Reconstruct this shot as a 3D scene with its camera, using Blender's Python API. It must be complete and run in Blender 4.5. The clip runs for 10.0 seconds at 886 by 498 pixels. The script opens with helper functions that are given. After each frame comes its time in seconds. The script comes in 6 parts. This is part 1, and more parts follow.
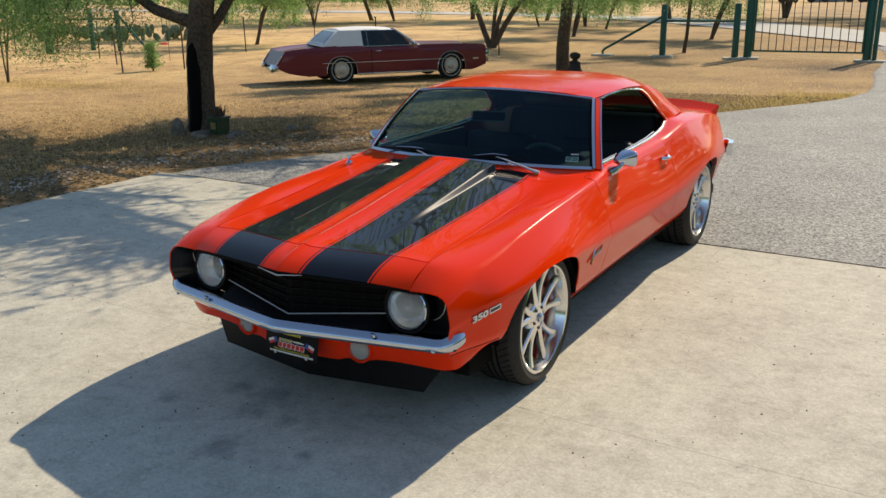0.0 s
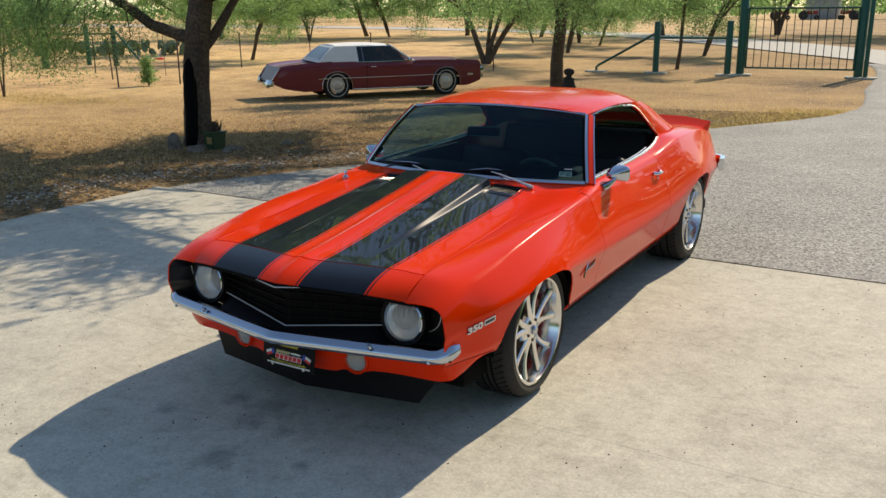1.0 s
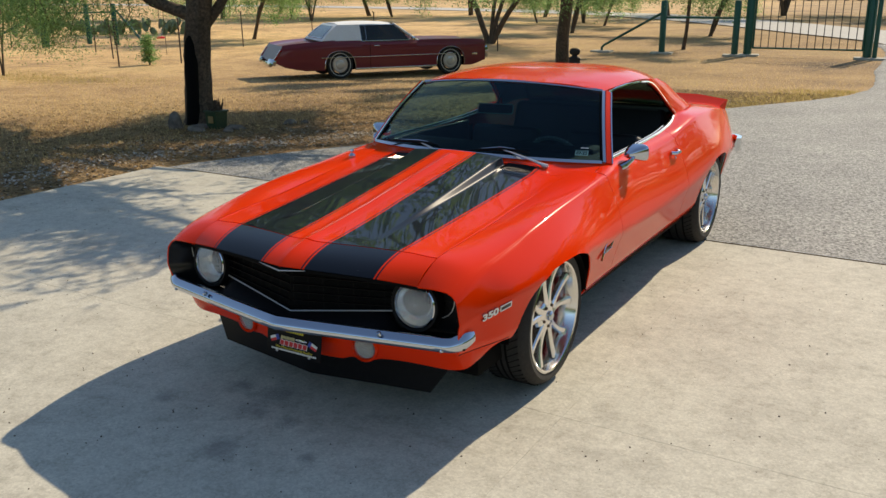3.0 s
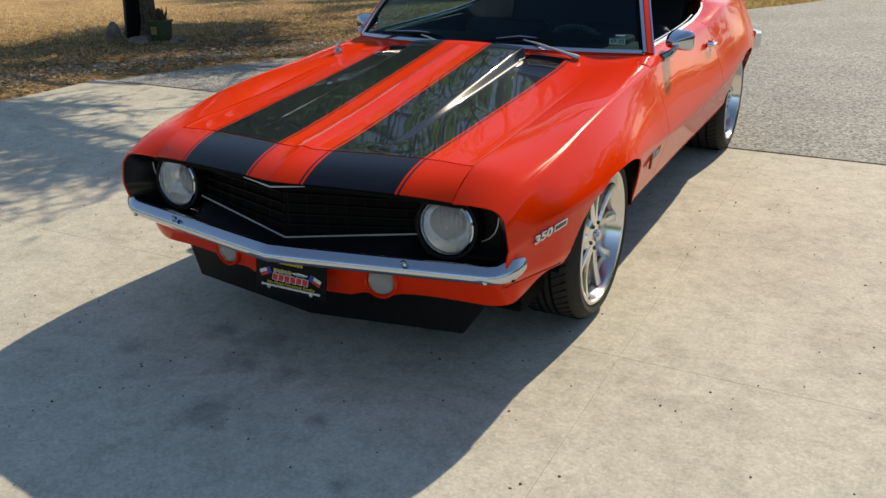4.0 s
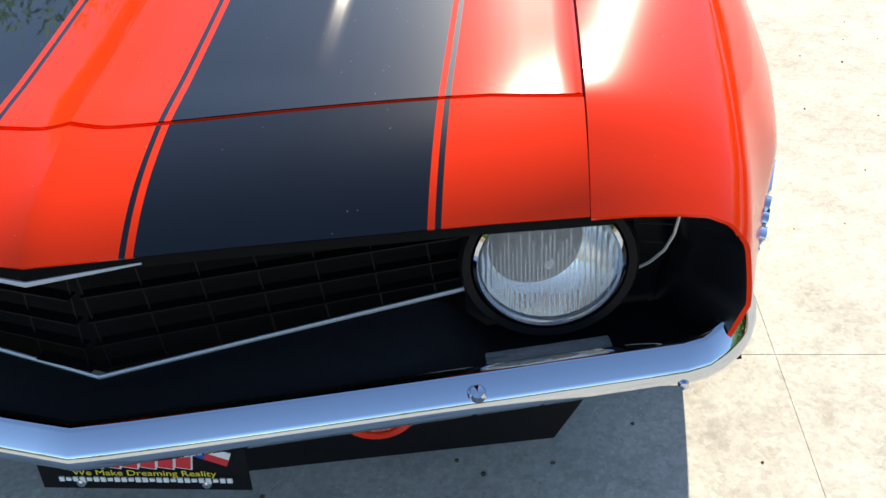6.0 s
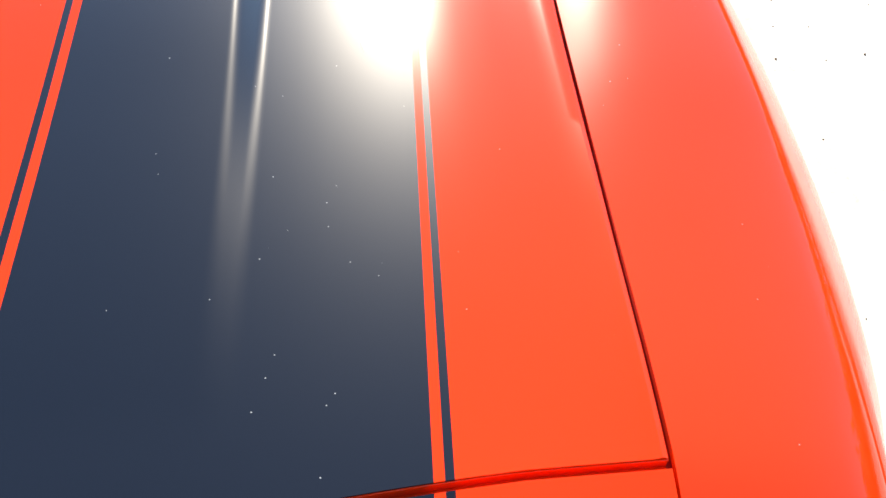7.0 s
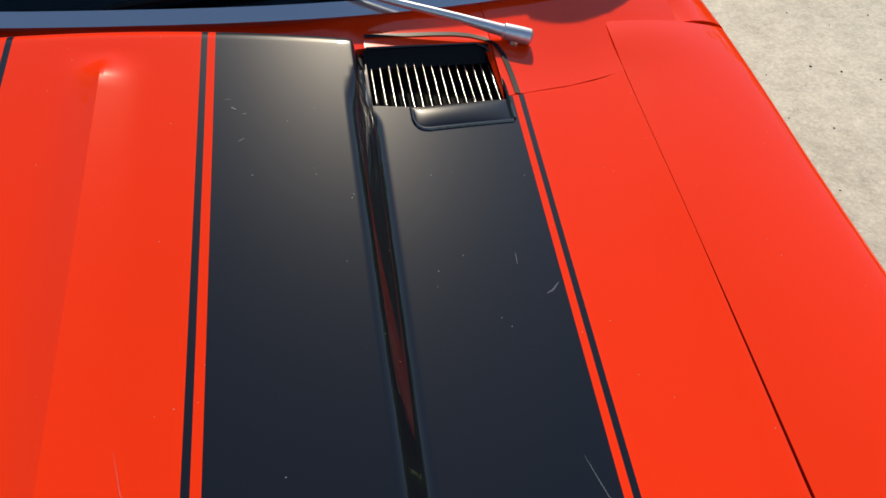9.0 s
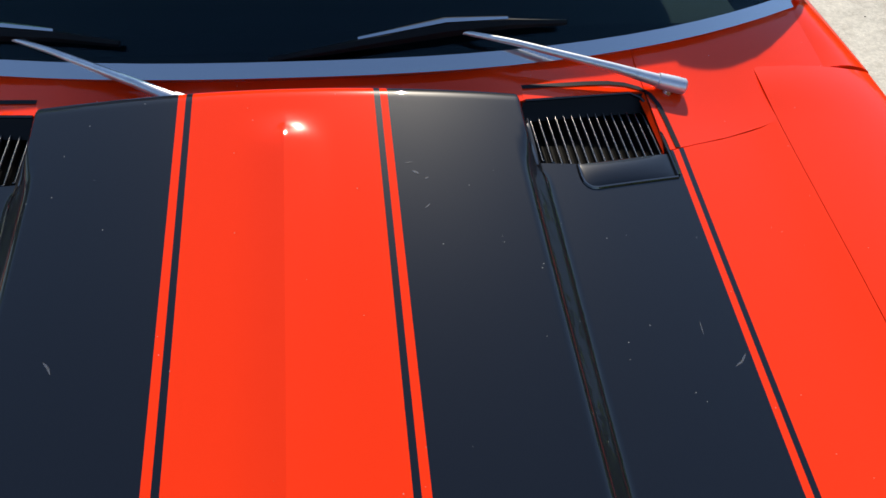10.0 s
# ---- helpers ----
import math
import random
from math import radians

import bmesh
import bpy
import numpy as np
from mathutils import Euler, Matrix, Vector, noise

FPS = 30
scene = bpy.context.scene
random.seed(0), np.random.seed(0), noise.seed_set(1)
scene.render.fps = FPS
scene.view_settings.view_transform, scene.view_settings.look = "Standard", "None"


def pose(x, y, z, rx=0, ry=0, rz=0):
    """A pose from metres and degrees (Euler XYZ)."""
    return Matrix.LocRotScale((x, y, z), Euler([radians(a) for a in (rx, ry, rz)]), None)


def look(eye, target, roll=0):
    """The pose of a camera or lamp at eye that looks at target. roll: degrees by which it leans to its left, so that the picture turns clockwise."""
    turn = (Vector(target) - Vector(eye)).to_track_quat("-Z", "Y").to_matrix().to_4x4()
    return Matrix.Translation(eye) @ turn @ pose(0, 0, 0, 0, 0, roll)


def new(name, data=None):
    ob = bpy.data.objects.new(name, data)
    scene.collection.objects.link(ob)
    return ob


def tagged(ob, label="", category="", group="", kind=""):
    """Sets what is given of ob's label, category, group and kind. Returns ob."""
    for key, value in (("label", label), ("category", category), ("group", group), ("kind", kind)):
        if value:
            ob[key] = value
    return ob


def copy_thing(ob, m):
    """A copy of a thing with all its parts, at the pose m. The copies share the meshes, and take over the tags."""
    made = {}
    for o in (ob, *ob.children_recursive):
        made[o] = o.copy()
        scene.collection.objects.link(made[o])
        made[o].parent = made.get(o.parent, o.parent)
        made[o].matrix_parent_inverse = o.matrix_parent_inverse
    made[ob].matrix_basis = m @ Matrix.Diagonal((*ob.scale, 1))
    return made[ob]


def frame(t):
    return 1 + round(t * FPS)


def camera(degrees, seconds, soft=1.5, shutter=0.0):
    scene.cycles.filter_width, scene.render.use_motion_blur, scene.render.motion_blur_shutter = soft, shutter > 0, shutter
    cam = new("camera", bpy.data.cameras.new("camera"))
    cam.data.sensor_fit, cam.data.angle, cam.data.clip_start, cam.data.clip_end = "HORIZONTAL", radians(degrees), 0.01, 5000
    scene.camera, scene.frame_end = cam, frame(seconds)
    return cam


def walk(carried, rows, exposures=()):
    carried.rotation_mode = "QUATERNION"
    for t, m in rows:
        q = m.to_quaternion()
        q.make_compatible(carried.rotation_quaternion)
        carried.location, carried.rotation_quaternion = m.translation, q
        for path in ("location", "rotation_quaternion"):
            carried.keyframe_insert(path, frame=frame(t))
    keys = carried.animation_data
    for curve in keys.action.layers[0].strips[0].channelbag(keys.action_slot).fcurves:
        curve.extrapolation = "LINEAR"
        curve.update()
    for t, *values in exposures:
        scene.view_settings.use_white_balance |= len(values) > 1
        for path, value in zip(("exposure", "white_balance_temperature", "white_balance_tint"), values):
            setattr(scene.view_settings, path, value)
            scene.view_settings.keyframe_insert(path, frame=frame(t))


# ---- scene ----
cam = camera(54.4, 10.0)
PATH = [
    (0, (2.458, -2.609, 1.831), (1.46, -0.973, 1.261), -0.8),
    (0.5, (2.476, -2.659, 1.838), (1.481, -1.011, 1.297), -0.5),
    (1, (2.485, -2.663, 1.839), (1.493, -1.011, 1.302), -0.6),
    (1.5, (2.488, -2.665, 1.839), (1.501, -1.012, 1.298), -0.6),
    (2, (2.473, -2.659, 1.839), (1.486, -1.006, 1.297), -0.8),
    (3.5, (2.13, -2.356, 1.689), (1.157, -0.728, 1.052), -0.3),
    (4, (1.753, -2.09, 1.531), (0.891, -0.447, 0.784), -0.7),
    (4.5, (1.34, -1.777, 1.408), (0.615, -0.137, 0.52), -2.7),
    (5, (1.0, -1.435, 1.34), (0.427, 0.197, 0.336), -4.7),
    (5.5, (0.664, -1.055, 1.264), (0.337, 0.579, 0.157), -4.4),
    (6, (0.527, -0.655, 1.231), (0.359, 0.942, 0.038), -4.2),
    (6.2, (0.491, -0.514, 1.239), (0.394, 1.061, 0.01), -3.8),
    (7.3, (0.368, 0.128, 1.318), (0.615, 1.477, -0.138), 6.8),
    (7.5, (0.365, 0.196, 1.332), (0.596, 1.546, -0.126), 6.0),
    (8, (0.335, 0.371, 1.36), (0.58, 1.739, -0.078), 6.2),
    (8.5, (0.266, 0.509, 1.397), (0.56, 1.905, -0.004), 6.2),
    (9, (0.211, 0.608, 1.437), (0.51, 2.053, 0.086), 4.3),
    (9.5, (0.144, 0.669, 1.471), (0.424, 2.133, 0.137), 3.5),
    (10, (0.051, 0.688, 1.501), (0.293, 2.104, 0.11), 3.7),
]
walk(cam, [(t, look(eye, target, roll)) for t, eye, target, roll in PATH], [
    (0.0, 0.22, 7800, 10), (4.0, 0.17, 7800, 10), (4.5, 0.33, 7650, 10), (5.0, 0.55, 7450, 10), (5.5, 0.95, 7050, 10), (6.2, 1.15, 7050, 10),
    (7.3, 1.68, 6800, 10), (7.8, 1.66, 6900, 10), (8.2, 1.58, 7200, 10), (8.5, 1.25, 7600, 10), (8.8, 0.52, 7600, 10), (9.2, 0.30, 7500, 10), (10.0, 0.58, 6900, 10)])

# ---- world and sun ----
SUN_ELEVATION, SUN_AZIMUTH = 36.5, 9.0      # azimuth: degrees from +y towards +x
world = bpy.data.worlds.new("sky")
scene.world = world
world.use_nodes = True
wn = world.node_tree
sky = wn.nodes.new("ShaderNodeTexSky")
sky.sky_type = 'NISHITA'
sky.sun_disc = False
sky.sun_elevation = radians(SUN_ELEVATION)
sky.sun_rotation = radians(SUN_AZIMUTH)
sky.air_density, sky.dust_density, sky.ozone_density = 1.0, 0.1, 3.0
wn.links.new(sky.outputs[0], wn.nodes["Background"].inputs[0])
wn.nodes["Background"].inputs[1].default_value = 0.15
sun = new("sun", bpy.data.lights.new("sun", 'SUN'))
sun.data.energy, sun.data.angle, sun.data.color = 4.25, radians(0.53), (1.0, 0.92, 0.79)
se, sa = radians(SUN_ELEVATION), radians(SUN_AZIMUTH)
sun_dir = Vector((math.sin(sa) * math.cos(se), math.cos(sa) * math.cos(se), math.sin(se)))
sun.matrix_world = look(tuple(sun_dir * 60), (0, 0, 0))


# ---- materials ----
def material(name, base=(0.5, 0.5, 0.5), rough=0.5, metal=0.0, coat=0.0, **more):
    m = bpy.data.materials.new(name)
    m.use_nodes = True
    b = m.node_tree.nodes["Principled BSDF"]
    b.inputs["Base Color"].default_value = (*base, 1)
    b.inputs["Roughness"].default_value = rough
    b.inputs["Metallic"].default_value = metal
    b.inputs["Coat Weight"].default_value = coat
    b.inputs["Coat Roughness"].default_value = 0.02
    for key, value in more.items():
        b.inputs[key.replace("_", " ").title().replace("Ior", "IOR")].default_value = value
    return m


def shader(m):
    return m.node_tree.nodes["Principled BSDF"]


def node(m, kind, **settings):
    n = m.node_tree.nodes.new("ShaderNode" + kind)
    for key, value in settings.items():
        if key == "operation":
            n.operation = value
        else:
            n.inputs[key.replace("_", " ")].default_value = value
    return n


def wire(m, a, b):
    m.node_tree.links.new(a, b)


def coords(m, scale=(1, 1, 1)):
    tc, mp = node(m, "TexCoord"), node(m, "Mapping")
    mp.inputs["Scale"].default_value = scale
    wire(m, tc.outputs["Object"], mp.inputs["Vector"])
    return mp.outputs["Vector"]


def noise_ramp(m, vec, scale, stops, detail=6.0, rough=0.6):
    n = node(m, "TexNoise", Scale=scale, Detail=detail, Roughness=rough)
    wire(m, vec, n.inputs["Vector"])
    r = node(m, "ValToRGB")
    el = r.color_ramp.elements
    while len(el) < len(stops):
        el.new(0.5)
    for e, (p, c) in zip(el, stops):
        e.position, e.color = p, (*c, 1)
    wire(m, n.outputs["Fac"], r.inputs["Fac"])
    return n.outputs["Fac"], r.outputs["Color"]


def mixed(m, fac, a, b, blend="MIX"):
    n = m.node_tree.nodes.new("ShaderNodeMix")
    n.data_type, n.blend_type = 'RGBA', blend
    for sock, v in ((n.inputs[0], fac), (n.inputs[6], a), (n.inputs[7], b)):
        if isinstance(v, (int, float)):
            sock.default_value = v
        elif isinstance(v, tuple):
            sock.default_value = (*v, 1)
        else:
            wire(m, v, sock)
    return n.outputs[2]


def calc(m, op, a, b=0.0, c=None):
    n = node(m, "Math", operation=op)
    for sock, v in zip(n.inputs, (a, b, c)):
        if v is None:
            continue
        if isinstance(v, (int, float)):
            sock.default_value = v
        else:
            wire(m, v, sock)
    return n.outputs[0]


def bump(m, height, strength=0.3, dist=0.01):
    n = node(m, "Bump", Strength=strength, Distance=dist)
    wire(m, height, n.inputs["Height"])
    wire(m, n.outputs["Normal"], shader(m).inputs["Normal"])


def speckled(name, base, rough, scale=40.0, amount=0.25, metal=0.0, coat=0.0, bumpy=0.0, big=3.0):
    """A surface with fine and broad variation of its own colour."""
    m = material(name, base, rough, metal, coat)
    v = coords(m)
    lo = tuple(c * (1 - amount) for c in base)
    hi = tuple(min(1, c * (1 + amount)) for c in base)
    f1, c1 = noise_ramp(m, v, scale, [(0.3, lo), (0.7, hi)])
    f2, c2 = noise_ramp(m, v, big, [(0.3, (1 - amount * 0.8,) * 3), (0.75, (1.0,) * 3)])
    wire(m, mixed(m, 1.0, c1, c2, "MULTIPLY"), shader(m).inputs["Base Color"])
    if bumpy:
        bump(m, f1, bumpy, 0.01)
    return m


ORANGE, STRIPE = (0.86, 0.034, 0.003), (0.0042, 0.0056, 0.0094)


def fine_dust(m, base_color):
    """Faint dust specks and wipe marks that roughen the clear coat."""
    v = coords(m)
    n = node(m, "TexNoise", Scale=6.0, Detail=5.0)
    wire(m, v, n.inputs["Vector"])
    r = calc(m, 'MULTIPLY_ADD', n.outputs["Fac"], 0.03, 0.002)
    wire(m, r, shader(m).inputs["Coat Roughness"])
    vo = node(m, "TexVoronoi", Scale=55.0)
    wire(m, v, vo.inputs["Vector"])
    sp = calc(m, 'LESS_THAN', vo.outputs["Distance"], 0.035)
    n2 = node(m, "TexNoise", Scale=9.0)
    wire(m, v, n2.inputs["Vector"])
    sp = calc(m, 'MULTIPLY', sp, calc(m, 'GREATER_THAN', n2.outputs["Fac"], 0.50))
    return mixed(m, calc(m, 'MULTIPLY', sp, 0.55), base_color, (0.45, 0.45, 0.42))


def car_paint(name, striped):
    m = material(name, ORANGE, 0.20, 0.0, 1.0)
    shader(m).inputs["Specular IOR Level"].default_value = 0.03
    shader(m).inputs["Coat Weight"].default_value = 0.46
    base = ORANGE
    if striped:
        tc, sep = node(m, "TexCoord"), node(m, "SeparateXYZ")
        wire(m, tc.outputs["Object"], sep.inputs[0])
        a = calc(m, 'ABSOLUTE', sep.outputs[0])
        out = calc(m, 'MULTIPLY_ADD', sep.outputs[1], 0.0245, 0.4285)
        band = calc(m, 'MULTIPLY', calc(m, 'GREATER_THAN', a, 0.117), calc(m, 'LESS_THAN', a, out))
        pin = calc(m, 'MULTIPLY', calc(m, 'GREATER_THAN', a, 0.1015), calc(m, 'LESS_THAN', a, 0.1085))
        d = calc(m, 'SUBTRACT', a, out)
        pin2 = calc(m, 'MULTIPLY', calc(m, 'GREATER_THAN', d, 0.008), calc(m, 'LESS_THAN', d, 0.015))
        mask = calc(m, 'MAXIMUM', band, calc(m, 'MAXIMUM', pin, pin2))
        base = mixed(m, mask, ORANGE, STRIPE)
        wire(m, calc(m, 'MULTIPLY_ADD', mask, 0.36, 0.38), shader(m).inputs["Coat Weight"])
        wire(m, calc(m, 'MULTIPLY_ADD', mask, 0.030, 0.035), shader(m).inputs["Specular IOR Level"])
        wire(m, calc(m, 'MULTIPLY_ADD', mask, 0.02, 1.46), shader(m).inputs["Coat IOR"])
        wire(m, calc(m, 'MULTIPLY_ADD', mask, 0.12, 0.20), shader(m).inputs["Roughness"])
    wire(m, fine_dust(m, base), shader(m).inputs["Base Color"])
    return m


M_paint = car_paint("orange_paint", False)
M_striped = car_paint("striped_paint", True)
M_stripe = material("stripe_black", STRIPE, 0.4, coat=0.0, specular_ior_level=0.12)
M_black = material("gloss_black", (0.004, 0.004, 0.005), 0.32, coat=0.15)
M_gloss = material("polished_black", (0.004, 0.004, 0.005), 0.16, coat=0.8)
M_satin = speckled("satin_black", (0.005, 0.005, 0.006), 0.5, 60, 0.3)
shader(M_satin).inputs["Specular IOR Level"].default_value = 0.15
M_dark = material("underside_black", (0.004, 0.004, 0.004), 0.8, specular_ior_level=0.1)
# orange body paint with the gap's shade and red bounce put into its colour
M_guttershade = material("gutter_shaded_orange", (0.60, 0.012, 0.003), 0.6)
M_chrome = material("chrome", (0.53, 0.58, 0.66), 0.04, 1.0)
M_barrel = material("polished_barrel", (0.76, 0.76, 0.76), 0.16, 1.0)
M_trim = material("bright_trim", (0.62, 0.64, 0.68), 0.16, 1.0)
M_arm = speckled("satin_metal_arm", (0.66, 0.67, 0.70), 0.40, 80, 0.08, metal=0.85)
M_alloy = speckled("polished_alloy", (0.82, 0.82, 0.81), 0.21, 60, 0.08, metal=1.0)
M_rubber = speckled("tyre_rubber", (0.022, 0.021, 0.020), 0.75, 50, 0.35, bumpy=0.15)
M_red = material("brake_red", (0.45, 0.01, 0.01), 0.35)
M_seat = speckled("black_vinyl", (0.012, 0.012, 0.014), 0.5, 80, 0.3, bumpy=0.1)


def tinted_glass(name, tint):
    """A tinted sheet of glass: the view through it is stained, the gloss follows Fresnel."""
    m = material(name, tint, 0.0)
    clear, gloss, mix = [m.node_tree.nodes.new("ShaderNode" + k) for k in ("BsdfTransparent", "BsdfGlossy", "MixShader")]
    clear.inputs["Color"].default_value = (*tint, 1)
    gloss.inputs["Color"].default_value = (0.62, 0.85, 1.0, 1)
    gloss.inputs["Roughness"].default_value = 0.0
    graze = calc(m, 'POWER', node(m, "LayerWeight", Blend=0.5).outputs["Facing"], 5.0)
    wire(m, calc(m, 'MULTIPLY_ADD', graze, 0.8, 0.022), mix.inputs[0])
    wire(m, clear.outputs[0], mix.inputs[1])
    wire(m, gloss.outputs[0], mix.inputs[2])
    wire(m, mix.outputs[0], m.node_tree.nodes["Material Output"].inputs["Surface"])
    return m


M_glass = tinted_glass("tinted_screen_glass", (0.42, 0.58, 0.60))
M_backglass = tinted_glass("dark_back_glass", (0.20, 0.27, 0.27))
M_lens = material("lamp_glass", (0.90, 0.91, 0.90), 0.04, alpha=0.13)
M_flute = material("lamp_flute_glass", (0.95, 0.95, 0.90), 0.08, alpha=0.16)
M_bowl = material("lamp_reflector", (0.96, 0.96, 0.92), 0.13, 0.92)
flute = node(M_bowl, "TexWave", Scale=48.0, Distortion=1.2, Detail=1.0)
wire(M_bowl, coords(M_bowl), flute.inputs["Vector"])
bump(M_bowl, flute.outputs["Fac"], 0.55, 0.0015)
M_grille = material("grille_black", (0.004, 0.004, 0.0045), 0.45, specular_ior_level=0.16)
M_dim = material("dim_reflector", (0.30, 0.28, 0.24), 0.4, 0.3)
M_farmred = speckled("faded_red_paint", (0.22, 0.025, 0.02), 0.7, 6, 0.3)
M_dash = material("dash_black", (0.004, 0.004, 0.005), 0.85)
M_mirror = material("mirror_glass", (0.85, 0.86, 0.86), 0.02, 1.0)
M_white = material("white_print", (0.75, 0.75, 0.72), 0.5)
M_yellow = material("yellow_print", (0.75, 0.62, 0.05), 0.5)
M_gold = material("gold_print", (0.52, 0.46, 0.22), 0.5)
M_redprint = material("red_print", (0.65, 0.02, 0.03), 0.5)
M_blue = material("blue_print", (0.02, 0.06, 0.35), 0.5)
M_mint = material("sticker_mint", (0.22, 0.40, 0.36), 0.6)
M_coupeglass = material("dark_car_glass", (0.012, 0.022, 0.022), 0.03, alpha=0.86)
M_maroon = material("maroon_paint", (0.17, 0.0065, 0.018), 0.45, coat=0.4)
# maroon paint again, with the tail panel's shade put into the colour
M_maroonshade = material("shaded_maroon", (0.07, 0.008, 0.018), 0.4, coat=0.1)
M_hub = material("satin_hubcap", (0.62, 0.60, 0.57), 0.38, 0.5)
M_vinyl = speckled("white_vinyl", (0.86, 0.86, 0.84), 0.6, 60, 0.08)
M_whitewall = material("whitewall", (0.65, 0.63, 0.58), 0.7)
M_green = speckled("green_pipe_paint", (0.008, 0.10, 0.065), 0.42, 30, 0.3)
M_steel = speckled("rusty_steel", (0.07, 0.045, 0.03), 0.7, 40, 0.4)
M_iron = material("black_iron", (0.01, 0.01, 0.011), 0.6)
M_tail = material("tail_lamp_red", (0.25, 0.005, 0.008), 0.15, coat=0.6)


# ---- small mesh tools ----
def finish(bm, mat, name, sharp=35, smooth=True):
    me = bpy.data.meshes.new(name)
    bm.to_mesh(me)
    bm.free()
    me.materials.append(mat)
    if smooth:
        for p in me.polygons:
            p.use_smooth = True
        me.set_sharp_from_angle(angle=radians(sharp))
    return me


def part(name, bm, mat, parent, label="", sharp=35, smooth=True):
    ob = new(name, finish(bm, mat, name, sharp, smooth))
    ob.parent = parent
    if label:
        ob["label"] = label
    return ob


def thing(name, x, y, z, label, category, group="", rz=0.0):
    e = new(name)
    e.matrix_world = pose(x, y, z, 0, 0, rz)
    e.empty_display_size = 0.1
    return tagged(e, label, category, group)


def smooth_curve(pts):
    """Monotone cubic through (x, y) pairs; constant outside."""
    xs, ys = np.array([p[0] for p in pts], float), np.array([p[1] for p in pts], float)
    h, d = np.diff(xs), np.diff(ys) / np.diff(xs)
    m = np.zeros(len(xs))
    m[0], m[-1] = d[0], d[-1]
    for i in range(1, len(xs) - 1):
        if d[i - 1] * d[i] > 0:
            w1, w2 = 2 * h[i] + h[i - 1], h[i] + 2 * h[i - 1]
            m[i] = (w1 + w2) / (w1 / d[i - 1] + w2 / d[i])

    def at(x):
        x = min(max(x, xs[0]), xs[-1])
        i = min(int(np.searchsorted(xs, x, side="right")) - 1, len(xs) - 2)
        t = (x - xs[i]) / h[i]
        return float((2 * t**3 - 3 * t**2 + 1) * ys[i] + (t**3 - 2 * t**2 + t) * h[i] * m[i]
                     + (-2 * t**3 + 3 * t**2) * ys[i + 1] + (t**3 - t**2) * h[i] * m[i + 1])
    return at


def sheet(f, nu, nv, bm=None, us=None, vs=None, flip=False, flange=0.0, drop=None, snap=None):
    """A grid surface f(u, v) -> point; a flange turns its rim inwards."""
    bm = bm or bmesh.new()
    us = us if us is not None else [i / nu for i in range(nu + 1)]
    vs = vs if vs is not None else [j / nv for j in range(nv + 1)]
    g = [[bm.verts.new(f(u, v)) for v in vs] for u in us]
    faces = []
    for i in range(len(us) - 1):
        for j in range(len(vs) - 1):
            q = [g[i][j], g[i + 1][j], g[i + 1][j + 1], g[i][j + 1]]
            if flip:
                q.reverse()
            c = sum((w.co for w in q), Vector()) / 4
            if drop and drop(c):
                continue
            try:
                faces.append(bm.faces.new(q))
            except ValueError:
                pass
    loose = [w for row in g for w in row if not w.link_faces]
    for w in loose:
        bm.verts.remove(w)
    if snap:
        for w in bm.verts:
            if w.is_boundary:
                snap(w)
    if flange:
        bm.normal_update()
        rim = [e for e in bm.edges if e.is_boundary]
        normals = {w: w.normal.copy() for e in rim for w in e.verts}
        made = {w: bm.verts.new(w.co - n * flange) for w, n in normals.items()}
        for e in rim:
            a, b = e.verts
            l = e.link_loops[0]
            if l.vert is a:
                bm.faces.new((b, a, made[a], made[b]))
            else:
                bm.faces.new((a, b, made[b], made[a]))
    return bm


def box(sx, sy, sz, m=None, bevel=0.0, bm=None, seg=2):
    bm = bm or bmesh.new()
    r = bmesh.ops.create_cube(bm, size=1.0)
    vs = r["verts"]
    for w in vs:
        w.co = Vector((w.co.x * sx, w.co.y * sy, w.co.z * sz))
    if bevel:
        es = list({e for w in vs for e in w.link_edges})
        r = bmesh.ops.bevel(bm, geom=es, offset=bevel, segments=seg, affect='EDGES', profile=0.6)
        vs = list({w for f in r["faces"] for w in f.verts} | {w for w in vs if w.is_valid})
    if m is not None:
        bmesh.ops.transform(bm, matrix=m, verts=vs)
    return bm


def lathe(profile, n=32, axis='x', m=None, bm=None, close=False):
    """Revolves (radius, along) pairs about an axis."""
    bm = bm or bmesh.new()
    rings = []
    for r, a in profile:
        ring = []
        for k in range(n):
            t = 2 * math.pi * k / n
            p = {'x': (a, r * math.cos(t), r * math.sin(t)), 'y': (r * math.sin(t), a, r * math.cos(t)), 'z': (r * math.cos(t), r * math.sin(t), a)}[axis]
            ring.append(bm.verts.new(Vector(p)))
        rings.append(ring)
    if close:
        rings.append(rings[0])
    for r0, r1 in zip(rings, rings[1:]):
        for k in range(n):
            bm.faces.new((r0[k], r0[(k + 1) % n], r1[(k + 1) % n], r1[k]))
    if m is not None:
        bmesh.ops.transform(bm, matrix=m, verts=list({w for r in rings for w in r}))
    return bm


